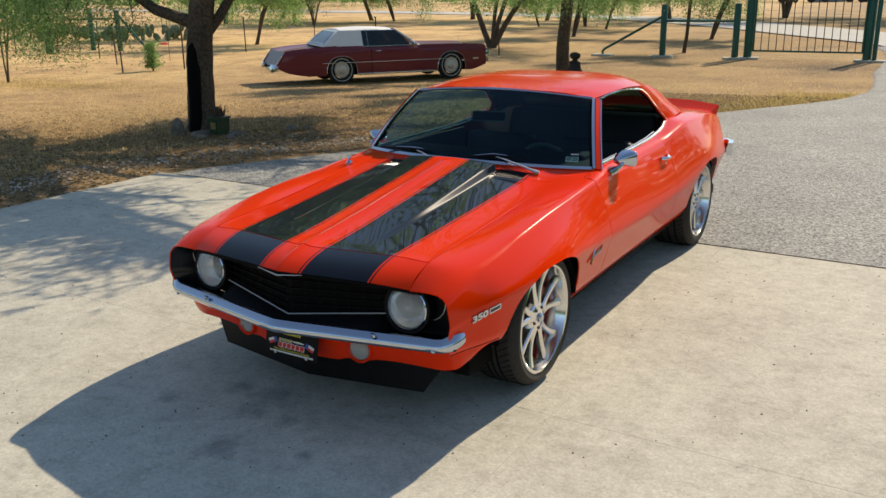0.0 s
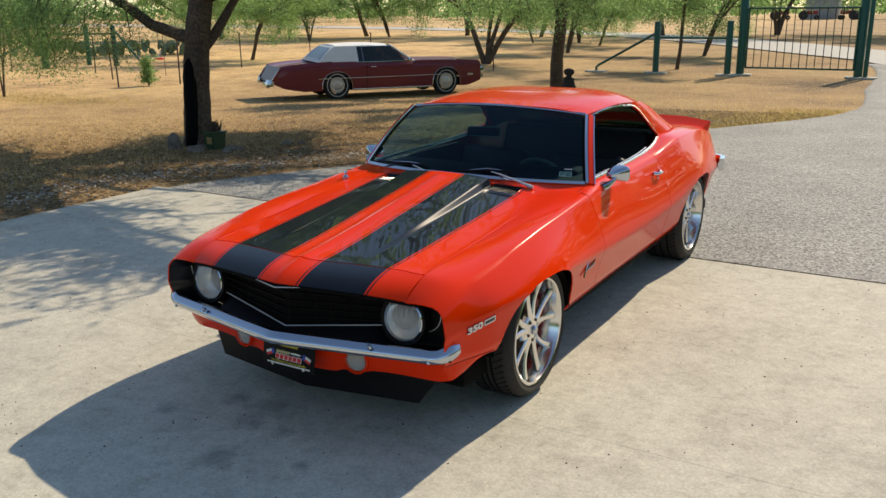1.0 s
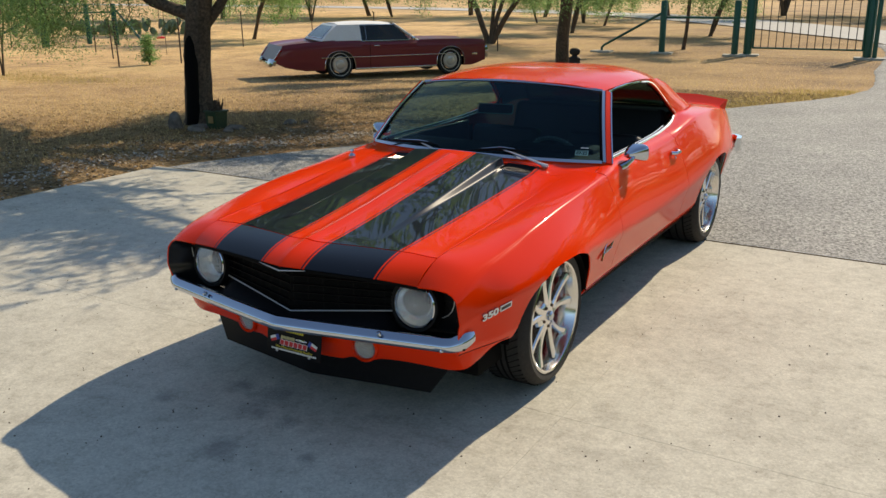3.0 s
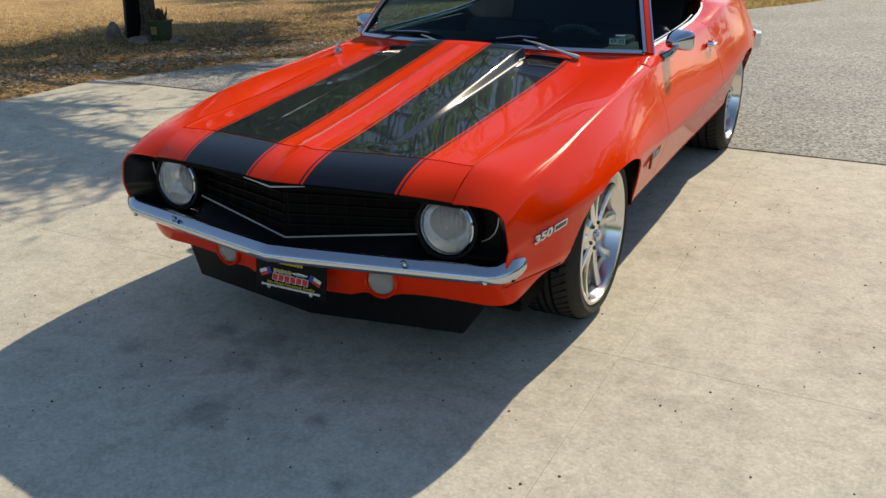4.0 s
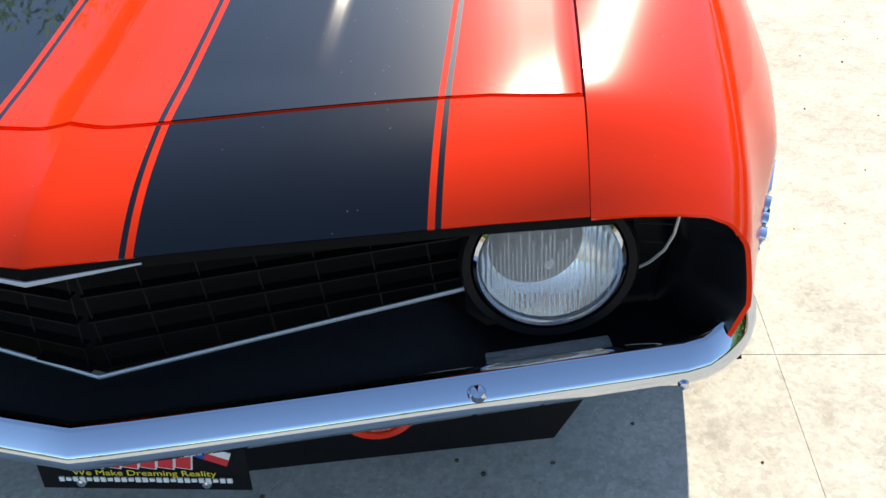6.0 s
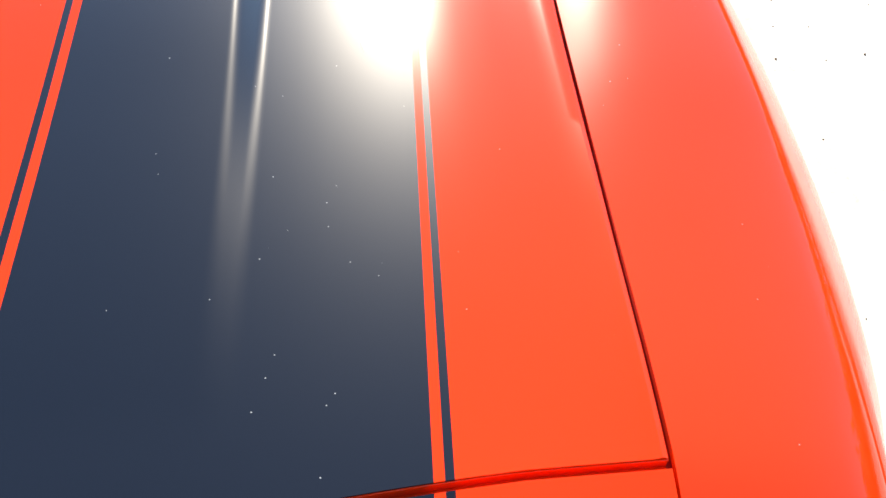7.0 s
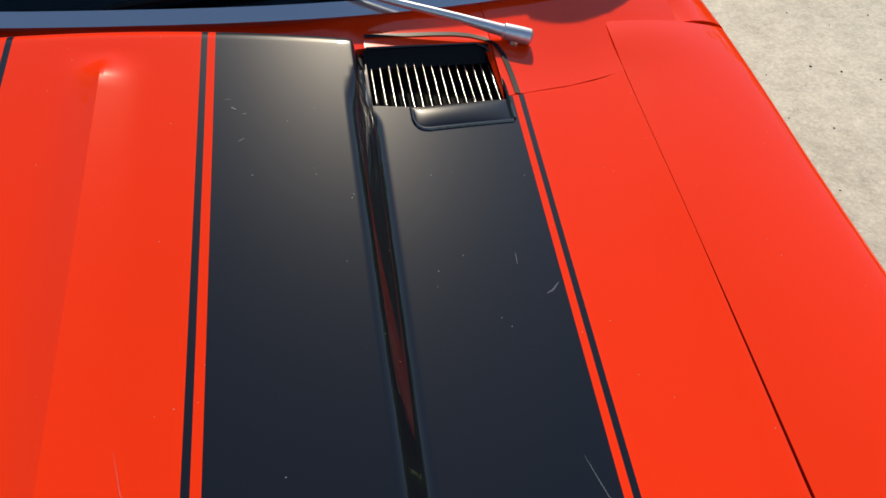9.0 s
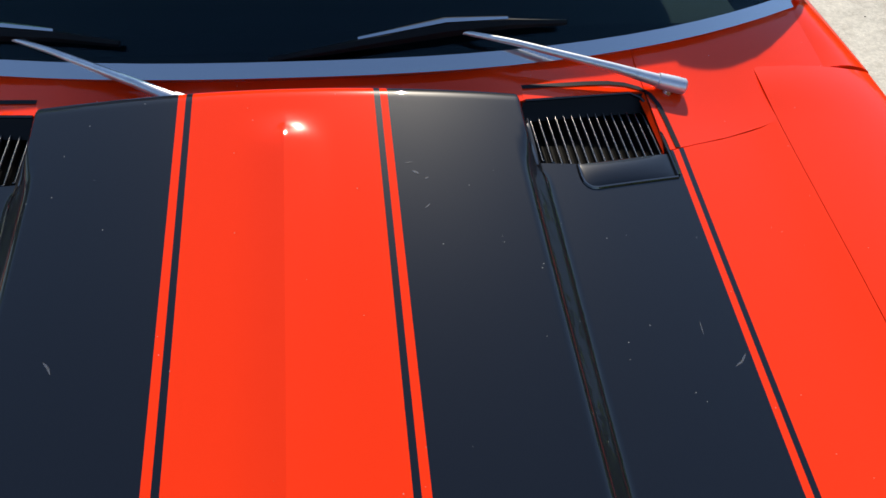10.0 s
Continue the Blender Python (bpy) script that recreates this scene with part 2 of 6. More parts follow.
def tube(points, radius, n=8, bm=None, cap=True, taper=None):
    """A round bar along points; radius may be a list."""
    bm = bm or bmesh.new()
    pts = [Vector(p) for p in points]
    radii = radius if isinstance(radius, (list, tuple)) else [radius] * len(pts)
    rings, side = [], None
    for i, p in enumerate(pts):
        d = (pts[min(i + 1, len(pts) - 1)] - pts[max(i - 1, 0)]).normalized()
        if side is None:
            side = d.orthogonal().normalized()
        side = (side - d * side.dot(d)).normalized()
        up = d.cross(side)
        rings.append([bm.verts.new(p + (side * math.cos(2 * math.pi * k / n) + up * math.sin(2 * math.pi * k / n)) * radii[i]) for k in range(n)])
    for a, b in zip(rings, rings[1:]):
        for k in range(n):
            bm.faces.new((a[k], a[(k + 1) % n], b[(k + 1) % n], b[k]))
    if cap:
        bm.faces.new(rings[0][::-1])
        bm.faces.new(rings[-1])
    return bm


def sweep(points, profile, bm=None, up=(0, 0, 1), cap=True):
    """Carries a closed (out, up) profile along points; out is to the right of the way."""
    bm = bm or bmesh.new()
    pts, up = [Vector(p) for p in points], Vector(up)
    rings = []
    for i, p in enumerate(pts):
        d = (pts[min(i + 1, len(pts) - 1)] - pts[max(i - 1, 0)]).normalized()
        o = d.cross(up).normalized()
        u = o.cross(d)
        rings.append([bm.verts.new(p + o * a + u * b) for a, b in profile])
    k = len(profile)
    for a, b in zip(rings, rings[1:]):
        for j in range(k):
            bm.faces.new((a[j], a[(j + 1) % k], b[(j + 1) % k], b[j]))
    if cap:
        bm.faces.new(rings[0][::-1])
        bm.faces.new(rings[-1])
    return bm


def lettering(text, size, depth, m, mat, parent, name, label="", bold=0.0):
    """Raised characters as a mesh."""
    cu = bpy.data.curves.new(name, 'FONT')
    cu.body, cu.size, cu.extrude, cu.align_x, cu.align_y = text, size, depth, 'CENTER', 'CENTER'
    cu.offset = size * bold
    tmp = new("text_source", cu)
    me = bpy.data.meshes.new_from_object(tmp.evaluated_get(bpy.context.evaluated_depsgraph_get()))
    bpy.data.objects.remove(tmp)
    bpy.data.curves.remove(cu)
    me.materials.clear()
    me.materials.append(mat)
    me.transform(m)
    ob = new(name, me)
    ob.parent = parent
    if label:
        ob["label"] = label
    return ob


# ---- the orange coupe: its lines, front at y = 0, axles at y = 0.93 and 3.673 ----
car = thing("coupe_car", 0, 0, 0, "glossy orange two-door muscle car with black hood stripes on concrete", "car")
FRONT_AXLE, REAR_AXLE, HUB_Z = 0.93, 3.673, 0.332
base_z = smooth_curve([(.05, .690), (.11, .708), (.2, .738), (.25, .746), (.307, .751), (.555, .768), (.8, .787), (1.04, .805), (1.29, .826), (1.56, .852)])
scoop_h = smooth_curve([(.34, 0), (.5, .004), (.65, .009), (.8, .016), (1.06, .025), (1.3, .032), (1.54, .040)])
crown_h = smooth_curve([(.05, .012), (.3, .013), (.55, .020), (.8, .027), (1.06, .036), (1.3, .045), (1.54, .051)])
lip_y = smooth_curve([(0, .040), (.2, .072), (.445, .110), (.6, .148), (.72, .178), (.80, .205)])
lip_z = smooth_curve([(0, .692), (.445, .688), (.6, .674), (.70, .664), (.76, .650), (.80, .63)])
inner_x = smooth_curve([(.15, .612), (.31, .614), (1.54, .629), (1.653, .631), (1.6545, .742), (1.9, .742), (2.6, .737), (3.1, .715), (3.35, .665), (3.8, .640), (4.3, .63), (4.68, .60)])
inner_z = smooth_curve([(.15, .670), (.2, .704), (.31, .749), (.54, .768), (.8, .787), (1.1, .818), (1.3, .838), (1.54, .860), (1.653, .874), (1.6545, .866), (1.75, .879), (1.806, .889), (1.9, .893), (2.6, .902), (2.95, .918), (3.15, .945), (3.35, .975), (3.8, .965), (4.3, .92), (4.68, .85)])
crease_x = smooth_curve([(.13, .785), (.17, .794), (.25, .801), (.4, .803), (.6, .811), (.9, .813), (1.67, .812), (2.2, .805), (2.6, .80), (3.2, .80), (3.6, .79), (4.2, .755), (4.7, .69)])
crease_z = smooth_curve([(.13, .655), (.16, .668), (.2, .683), (.25, .701), (.32, .720), (.45, .742), (.617, .766), (.75, .787), (.9, .804), (1.0, .814), (1.33, .836), (1.6, .857), (1.67, .860), (2.4, .866), (2.85, .882), (3.1, .918), (3.4, .948), (3.8, .938), (4.3, .895), (4.7, .83)])
wide_x = smooth_curve([(.13, .800), (.16, .810), (.22, .827), (.3, .852), (.45, .900), (.7, .936), (.93, .947), (1.5, .924), (2.2, .916), (2.9, .922), (3.6, .928), (4.2, .878), (4.6, .79), (4.7, .76)])
wide_z = smooth_curve([(.15, .54), (.5, .60), (.93, .615), (1.5, .572), (2.2, .548), (3.0, .57), (3.65, .64), (4.2, .60), (4.7, .56)])
sill_z = smooth_curve([(.15, .395), (.5, .39), (.9, .34), (1.2, .300), (3.2, .305), (4.0, .33), (4.4, .40), (4.7, .50)])
ARCHES = ((.885, .300, .400, .335, 2.5), (REAR_AXLE - .02, .300, .39, .355, 2.4))


def side_point(y, v):
    """The body's left side with its shoulder rounded, broadly at the nose and tightly behind."""
    reach = (.010 + .050 * (1 - min(1, max(0, (y - .2) / .5)))) * max(0, 1 - abs(v - .3) / .12)
    if reach < 1e-4:
        return side_raw(y, v)
    return sum((side_raw(y, v + reach * k) for k in (-1, -.5, 0, .5, 1)), Vector()) / 5


def side_raw(y, v):
    """v 0 at the inner top edge, 0.3 at the shoulder, 1 at the sill."""
    fore = 1 - min(1, max(0, (y - .15) / .25))     # rounder shoulder at the nose
    xi, zi, xc, zc = inner_x(y), inner_z(y), crease_x(y), crease_z(y)
    if v <= 0.3:
        t = v / 0.3
        return Vector((xi + (xc - xi) * t, y, zi + (zc - zi) * t + .006 * math.sin(math.pi * t) - .0035 * (max(0, t - .92) / .08) ** 2 - .022 * fore * (max(0, t - .72) / .28) ** 2))
    w, zw, zb = wide_x(y), wide_z(y), sill_z(y)
    zc -= .022 * fore
    s = (v - 0.3) / 0.7
    z = zc + (zb - zc) * s
    if z > zw:
        q = (zc - z) / (zc - zw)
        x = xc + (w - xc) * (1 - (1 - q) ** 1.45)
    else:
        q = (zw - z) / (zw - zb)
        k = min(1, max(.45, (y - .3) / .5))
        x = w - k * (.075 * q ** 0.85 + .03 * max(0, q - .8) * 5)
    return Vector((x, y, z))


def side_x(y, z):
    """Half width of the body at a height below the shoulder."""
    lo, hi = .3, 1.0
    for _ in range(24):
        mid = (lo + hi) / 2
        if side_point(y, mid).z > z:
            lo = mid
        else:
            hi = mid
    return side_point(y, lo).x


V_TOP = [0, .04, .10, .16, .22, .26, .285, .294, .298, .30]
V_SIDE = [.303, .308, .318, .33, .35, .38, .41, .44, .47, .50, .53, .56, .59, .62, .65, .68, .71, .74, .77, .80, .83, .86, .89, .92, .95, .98, 1.0]


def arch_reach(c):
    best = 9
    for cy, cz, a, b, n in ARCHES:
        dy, dz = abs(c.y - cy) / a, max(0, c.z - cz) / b
        best = min(best, (dy ** n + dz ** n) ** (1 / n))
    return best


def in_arch(c):
    return abs(c.x) > .70 and arch_reach(c) < 1


def to_arch(w):
    if abs(w.co.x) < .70:
        return
    for cy, cz, a, b, n in ARCHES:
        dy, dz = (w.co.y - cy) / a, max(0, w.co.z - cz) / b
        k = (abs(dy) ** n + dz ** n) ** (1 / n)
        if .86 < k < 1.1 and w.co.z > .25:
            w.co.y = cy + dy / k * a
            if w.co.z > cz:
                w.co.z = cz + dz / k * b


def flank(y0, y1, n, s, front=None):
    def f(u, v):
        lo = front(v) if front else y0
        p = side_point(lo + (y1 - lo) * u, v)
        return Vector((p.x * s, p.y, p.z))
    return sheet(f, n, 0, vs=V_TOP + V_SIDE, flip=s > 0, flange=.006, drop=in_arch, snap=to_arch)


# the fender's leading edge leans back below the lamp opening
nose = smooth_curve([(0, .150), (.2, .152), (.28, .153), (.33, .150), (.45, .148), (.62, .150), (.75, .158), (1, .185)])
for s in (1, -1):
    part("front_fender", flank(.16, 1.6515, 74, s, nose), M_paint, car)
    part("door", flank(1.6562, 2.8725, 44, s), M_paint, car)
    part("quarter_panel", flank(2.8775, 4.63, 82, s), M_paint, car)
for s in (1, -1):
    # black lining behind the fender's front edge
    def lining(u, v):
        w = .20 + .72 * u
        p = side_point(nose(w) + .002, w)
        return Vector((s * (p.x - .004 - .075 * v), p.y + .11 * v, p.z - .004 - .02 * v * (1 - u)))
    part("opening_lining", sheet(lining, 24, 4, flip=s > 0), M_black, car)
for s in (1, -1):
    # ledge in shade-reddened orange below the hood's side gap, blackened jambs behind the door gaps
    led = [(s * inner_x(y), y, inner_z(y) - .013) for y in [.17 + .085 * i for i in range(17)]]
    part("gutter_ledge", sweep(led, [(-.012, -.002), (.012, -.002), (.012, .0), (-.012, .0)]), M_guttershade, car)
    for y in (1.654, 2.876):
        pts = [side_point(y, v) for v in [0] + V_SIDE]
        # black colour stands in for the shade behind each door gap
        part("door_jamb", sheet(lambda u, v: Vector((s * (pts[min(int(round(u * (len(pts) - 1))), len(pts) - 1)].x - .010), y - .010 + .02 * v, pts[int(round(u * (len(pts) - 1)))].z - .004)), len(pts) - 1, 1), M_grille, car)
DOORS = [o for o in car.children if o.name.startswith("door")]


def hood_z(x, y):
    a = abs(x)
    z = base_z(y) + crown_h(y) * (1 - min(1, a / .62) ** 2)
    h = scoop_h(y)
    k = min(1, max(0, (y - 1.42) / .04))         # beside the louvres the flank stands upright
    k = k * k * (3 - 2 * k)
    run = (.036 + .014 * max(0, y - .75)) * (1 - .62 * k)
    t, e = min(1, max(0, (a - .300 + .013 * k + run) / run)), .34
    if t < e:
        drop = t * t / (2 * e * (1 - e))
    elif t > 1 - e:
        drop = 1 - (1 - t) ** 2 / (2 * e * (1 - e))
    else:
        drop = (t - e / 2) / (1 - e)
    z += h * (1 - drop)
    end = min(1, max(0, (1.478 - y) / .022))
    ridge = max(0, 1 - a / .046) ** 1.4
    z += .010 * ridge * end ** 0.5 * min(1, max(0, (y - .05) / .15))
    if a < .287:                                 # rolled rear edge of the scoop
        z -= .006 * max(0, (y - 1.524 + .010 * (a / .3) ** 2) / .016) ** 2
    return z


# the hood's front gap, bowed forward in the middle
shut_y = smooth_curve([(0, .226), (.1, .236), (.25, .259), (.45, .288), (.55, .298), (.612, .302)])


def hood_rear(a):
    if a < .290:
        return 1.540 - .010 * (a / .300) ** 2
    if a < .334:
        return 1.454
    if a < .456:
        r = max(0, .350 - a)
        return 1.412 + .21 * (a - .336) + .016 - math.sqrt(.016 ** 2 - min(r, .016) ** 2)
    return 1.482 + .36 * (a - .456)


hood_xs = sorted({round(s * x, 5) for s in (1, -1) for x in [0, .004, .008, .0125, .017, .022, .030, .040, .050, .06, .10, .14, .18, .22, .235, .244] + [.2485 + .0018 * i for i in range(23)] + [.2895, .2905, .2925, .295, .2975, .2995, .302, .306, .3335, .3345, .3353, .3365, .3385, .3415, .3455, .350, .36, .40, .44, .4555, .4565, .50, .54, .58, .6, .999, 1.0]})


def hood_point(u, v):
    x = v
    y0 = shut_y(min(abs(x), .612)) + .0040
    y1 = hood_rear(min(abs(x), .63))
    if abs(x) >= .999:                           # rolled side edge
        y1 = hood_rear(.63)
        y = y0 + (y1 - y0) * u
        gap = .0040 - .0033 * min(1, max(0, (y - .8) / .45))
        inset = .0045 if abs(x) < 1 else 0
        return Vector((math.copysign(inner_x(y) - gap - inset, x), y, inner_z(y) - .001 + .0008 * min(1, max(0, (y - 1.12) / .13)) + inset * .40 * min(1, max(0, (1.25 - y) / .3))))
    y = y0 + (y1 - y0) * u
    z = hood_z(x, y)
    k = max(0, (abs(x) - .5) / (inner_x(y) - .5))
    return Vector((x, y, z * (1 - k) + (inner_z(y) - .0005) * k if abs(x) > .5 else z))


part("hood", sheet(hood_point, 0, 0, us=[i / 70 for i in range(69)] + [.978, .984, .989, .993, .9965, 1.0], vs=hood_xs, flange=.006, flip=True), M_striped, car,
     "orange hood with raised scoop and black stripes", sharp=28)


def header_point(u, v):
    a = min(abs(v), .611)
    x = v if abs(v) < .611 else math.copysign(.611, v)
    y1 = shut_y(a) - .0040
    zg = hood_z(x, y1) if a < .5 else hood_z(x, y1) * (.611 - a) / .111 + inner_z(y1) * (a - .5) / .111
    y0, z0 = lip_y(a), lip_z(a)
    y = y1 + (y0 - y1) * u
    z = zg + (z0 - zg) * (0.55 * u + .45 * u ** 3)
    return Vector((x, y, z))


# painted channel below the hood's front gap
gap_pts = [(x, shut_y(abs(x)), hood_z(x, shut_y(abs(x))) * (1 if abs(x) < .5 else (.611 - abs(x)) / .111) + (0 if abs(x) < .5 else inner_z(shut_y(abs(x))) * (abs(x) - .5) / .111) - .010) for x in [i * .0305 - .61 for i in range(41)]]
part("gap_channel", sweep(gap_pts, [(-.014, -.002), (.014, -.002), (.014, 0), (-.014, 0)]), M_paint, car)
header_xs = sorted({s * x for s in (1, -1) for x in (0, .006, .014, .024, .034, .06, .1, .15, .2, .25, .3, .35, .4, .445, .5, .55, .6, .611)})
part("nose_panel", sheet(header_point, 0, 0, us=[i / 18 for i in range(19)], vs=header_xs, flange=.004, flip=False), M_striped, car, sharp=24)
# painted leading edge of the hood in the gap
edge_pts = [(x, y + .0035, z + .0055) for x, y, z in gap_pts]
part("hood_edge", sweep(edge_pts, [(-.0004, -.006), (.0006, -.006), (.0006, .0035), (-.0004, .0035)]), M_paint, car)
# lower lip of the hood, black edge
lip_pts = [(x, lip_y(abs(x)) + .014, lip_z(abs(x)) - .012) for x in [i * .04 - .64 for i in range(33)]]
part("hood_lip", sweep(lip_pts, [(-.004, -.008), (.006, -.008), (.006, .005), (-.004, .005)]), M_dark, car)

# light scratches in the clear coat
M_scratch = material("scratch_haze", (0.30, 0.32, 0.36), 0.6, alpha=0.22)
for path, width in (([(.436, 1.176), (.444, 1.181), (.452, 1.191)], .0022), ([(.414, 1.214), (.415, 1.230)], .0012), ([(-.212, 1.200), (-.207, 1.194), (-.204, 1.187)], .0022),
                    ([(.397, .758), (.396, .766), (.394, .775)], .0020), ([(.345, .905), (.356, .905)], .0011), ([(.380, .941), (.390, .942)], .0009),
                    ([(.050, 1.02), (.058, .985), (.075, .950), (.096, .922), (.113, .905)], .0011), ([(.428, 1.0), (.436, .972), (.446, .940)], .0012),
                    ([(.135, 1.404), (.141, 1.399)], .0028), ([(.147, 1.392), (.151, 1.394)], .0020), ([(.143, 1.352), (.149, 1.357)], .0016), ([(.128, 1.415), (.136, 1.416)], .0012)):
    def mark(u, v):
        q = u * (len(path) - 1)
        i = min(int(q), len(path) - 2)
        a, b = Vector((*path[i], 0)), Vector((*path[i + 1], 0))
        p, d = a.lerp(b, q - i), (b - a).normalized()
        p += Vector((-d.y, d.x, 0)) * (v - .5) * width * (.25 + .75 * math.sin(math.pi * min(.97, max(.03, u))))
        return Vector((p.x, p.y, hood_z(p.x, p.y) + .0007))
    part("paint_scratch", sheet(mark, 3 * (len(path) - 1), 1, flip=True), M_scratch, car)

# ---- cowl with louvres ----


def glass_base(a):
    """The windscreen's foot: y and z over the half width."""
    return 1.630 + .178 * (a / .745) ** 2.4, .905 - .016 * (a / .745) ** 2


def cowl_point(u, v):
    a = abs(v)
    y0 = hood_rear(a) + (.0014 if a > .2905 else -.045)
    if .290 < a < .457:
        y0 = 1.562 + .17 * (a - .28)
    y1, z1 = glass_base(a)
    k = min(1, max(0, (a - .5) / .129))
    z0 = hood_z(a, hood_rear(a)) * (1 - k) + inner_z(hood_rear(a)) * k if a > .456 else .862
    if .290 < a < .457:
        z0 = .892 - .075 * (a - .30)
    if .26 < a < .290:
        y0, z0 = 1.562 + .17 * (a - .28), .892
    y = y0 + (max(y1, y0 + .01) - y0) * u
    return Vector((v, y, z0 + (z1 - z0) * u ** 1.3))


def cowl_z(x, y):
    """Height of the cowl's skin behind the hood."""
    lo = 0.0
    hi = 1.0
    for _ in range(18):
        mid = (lo + hi) / 2
        if cowl_point(mid, x).y < y:
            lo = mid
        else:
            hi = mid
    return cowl_point(lo, x).z


cowl_xs = sorted({s * x for s in (1, -1) for x in (0, .1, .2, .27, .2895, .2905, .33, .37, .41, .4565, .4575, .465, .475, .5, .55, .6, .63, .64)})
for s in (1, -1):
    edge = [(s * a, hood_rear(a) + .002, hood_z(a, 1.5) * (1 - min(1, max(0, (a - .5) / .129))) + inner_z(hood_rear(a)) * min(1, max(0, (a - .5) / .129)) - .012) for a in (.458, .50, .54, .58, .628)]
    part("cowl_ledge", sweep(edge, [(-.010, -.002), (.010, -.002), (.010, 0), (-.010, 0)]), M_paint, car)
part("cowl_panel", sheet(cowl_point, 8, 0, vs=cowl_xs, flange=.01, flip=True), M_paint, car)


def cowl_wing(u, v, s):
    """Between fender, door and the windscreen's corner."""
    x = .634 + .108 * u
    y1, z1 = glass_base(x)
    t = (x - .634) / .17
    z0 = .873 - .020 * t + .005 * math.sin(math.pi * t)
    y = 1.650 + (max(y1, 1.66) - 1.650) * v
    return Vector((s * x, y, z0 + (z1 - z0) * v))


for s in (1, -1):
    part("cowl_corner", sheet(lambda u, v: cowl_wing(u, v, s), 4, 4, flip=s < 0), M_paint, car)
    # recess with louvres
    part("vent_floor", box(.175, .185, .004, pose(s * .376, 1.490, .846, 0, s * 6, 0)), M_dark, car)
    part("vent_wall", box(.012, .125, .056, pose(s * .281, 1.508, .857), .003), M_gloss, car)
    part("vent_wall", sheet(lambda u, v: Vector((s * .4560, 1.462 + .128 * u, hood_z(.456, 1.462) + .018 * u + .0005 - .03 * v)), 8, 2, flip=s < 0), M_gloss, car)
    lip = lambda x: 1.562 + .17 * (x - .28)      # the recess's rear edge
    fore = lambda x: 1.454 + .21 * (x - .336)    # the pad's rear edge, where the louvres begin
    back = lambda u, v: Vector((s * (.288 + .171 * u), lip(.288 + .171 * u) - .002 - .020 * v, cowl_z(.291 + .164 * u, lip(.291 + .164 * u) + .001) - .002 - .016 * v ** .8))
    part("vent_wall", sheet(back, 10, 5, flip=s > 0), M_grille, car)
    # raised pad below the louvres, with a rounded corner
    def pad(u, v):
        x = .3362 + .1195 * u ** 1.4
        y0 = hood_rear(min(x, .4555)) + .002
        y = y0 + (fore(x) - y0) * v
        return Vector((s * x, y, hood_z(x, y) - .0012 + .0035 * math.sin(math.pi * u) ** .6 * math.sin(math.pi * v) ** .6))
    part("vent_apron", sheet(pad, 26, 10, flip=s < 0, flange=.012), M_striped, car)
    seam = [(.3350, -.002), (.3352, -.022), (.3368, -.030), (.3400, -.0355), (.3450, -.0395), (.3520, -.0412), (.364, -.0412), (.41, -.0412), (.4565, -.0412)]
    part("vent_seam", tube([(s * x, fore(x) + d, hood_z(x, fore(x) + d) + .0003) for x, d in seam], .0022, 6), M_gloss, car)
    for k in range(15):
        x = .2965 + k * .0110
        a = Vector((s * x, fore(max(x, .326)) + .012 * max(0, 1 - k / 3) + .001, hood_z(max(x, .320), 1.46) - .0045))
        b = Vector((s * x, lip(x) - .019, a.z + .003))
        slat = sweep([a, a.lerp(b, .5) + Vector((0, 0, .0005)), b], [(-.0014, -.012), (.0014, -.012), (.0017, -.0030), (.0014, -.0012), (.0006, 0), (-.0006, 0), (-.0014, -.0012), (-.0017, -.0030)])
        part("louvre", slat, M_gloss, car, sharp=60)
        part("louvre_end", lathe([(.0001, -.0022), (.0016, -.0014), (.0022, 0), (.0016, .0014), (.0001, .0022)], 8, 'z', Matrix.Translation(a + Vector((0, -.001, .0004)))), M_gloss, car)
    part("vent_rim", tube([(s * x, lip(x) - .001, cowl_z(x, lip(x) + .001) - .0005) for x in (.292, .35, .40, .435)] + [(s * .449, 1.584, .877), (s * .4565, 1.573, .873), (s * .4585, 1.55, .868), (s * .4585, 1.50, hood_z(.4585, 1.50)), (s * .4585, 1.441, hood_z(.4585, 1.441) + .001)], .0020, 6), M_gloss, car)
    # painted pinstripe that follows the vent's corner
    path = [(.292, 1.588), (.305, 1.590), (.34, 1.595), (.38, 1.601), (.41, 1.604), (.432, 1.603), (.450, 1.597), (.462, 1.585), (.469, 1.566), (.4715, 1.540), (.4725, 1.515), (.4728, 1.490)]

    def painted(u, v):
        i = int(round(u * (len(path) - 1)))
        (xa, ya), (xb, yb) = path[max(i - 1, 0)], path[min(i + 1, len(path) - 1)]
        d = Vector((xb - xa, yb - ya)).normalized()
        x, y = path[i][0] - d.y * .0035 * (2 * v - 1), path[i][1] + d.x * .0035 * (2 * v - 1)
        return Vector((s * x, y, cowl_z(x, y) + .0012))
    part("pinstripe", sheet(painted, len(path) - 1, 1, flip=s > 0), M_stripe, car)

# ---- windscreen, roof and pillars ----
top_y = lambda a: 2.075 + .055 * (a / .6) ** 2
top_z = lambda a: 1.262 - .036 * (a / .6) ** 2


def screen_point(u, v, inset=0.0):
    a0, a1 = v * (.735 - inset), v * (.590 - inset)
    y0, z0 = glass_base(abs(a0))
    y1, z1 = top_y(abs(a1)), top_z(abs(a1))
    x = a0 + (a1 - a0) * u
    return Vector((x, y0 + (y1 - y0) * u - .012 * math.sin(math.pi * u) , z0 + (z1 - z0) * u + .018 * math.sin(math.pi * u)))


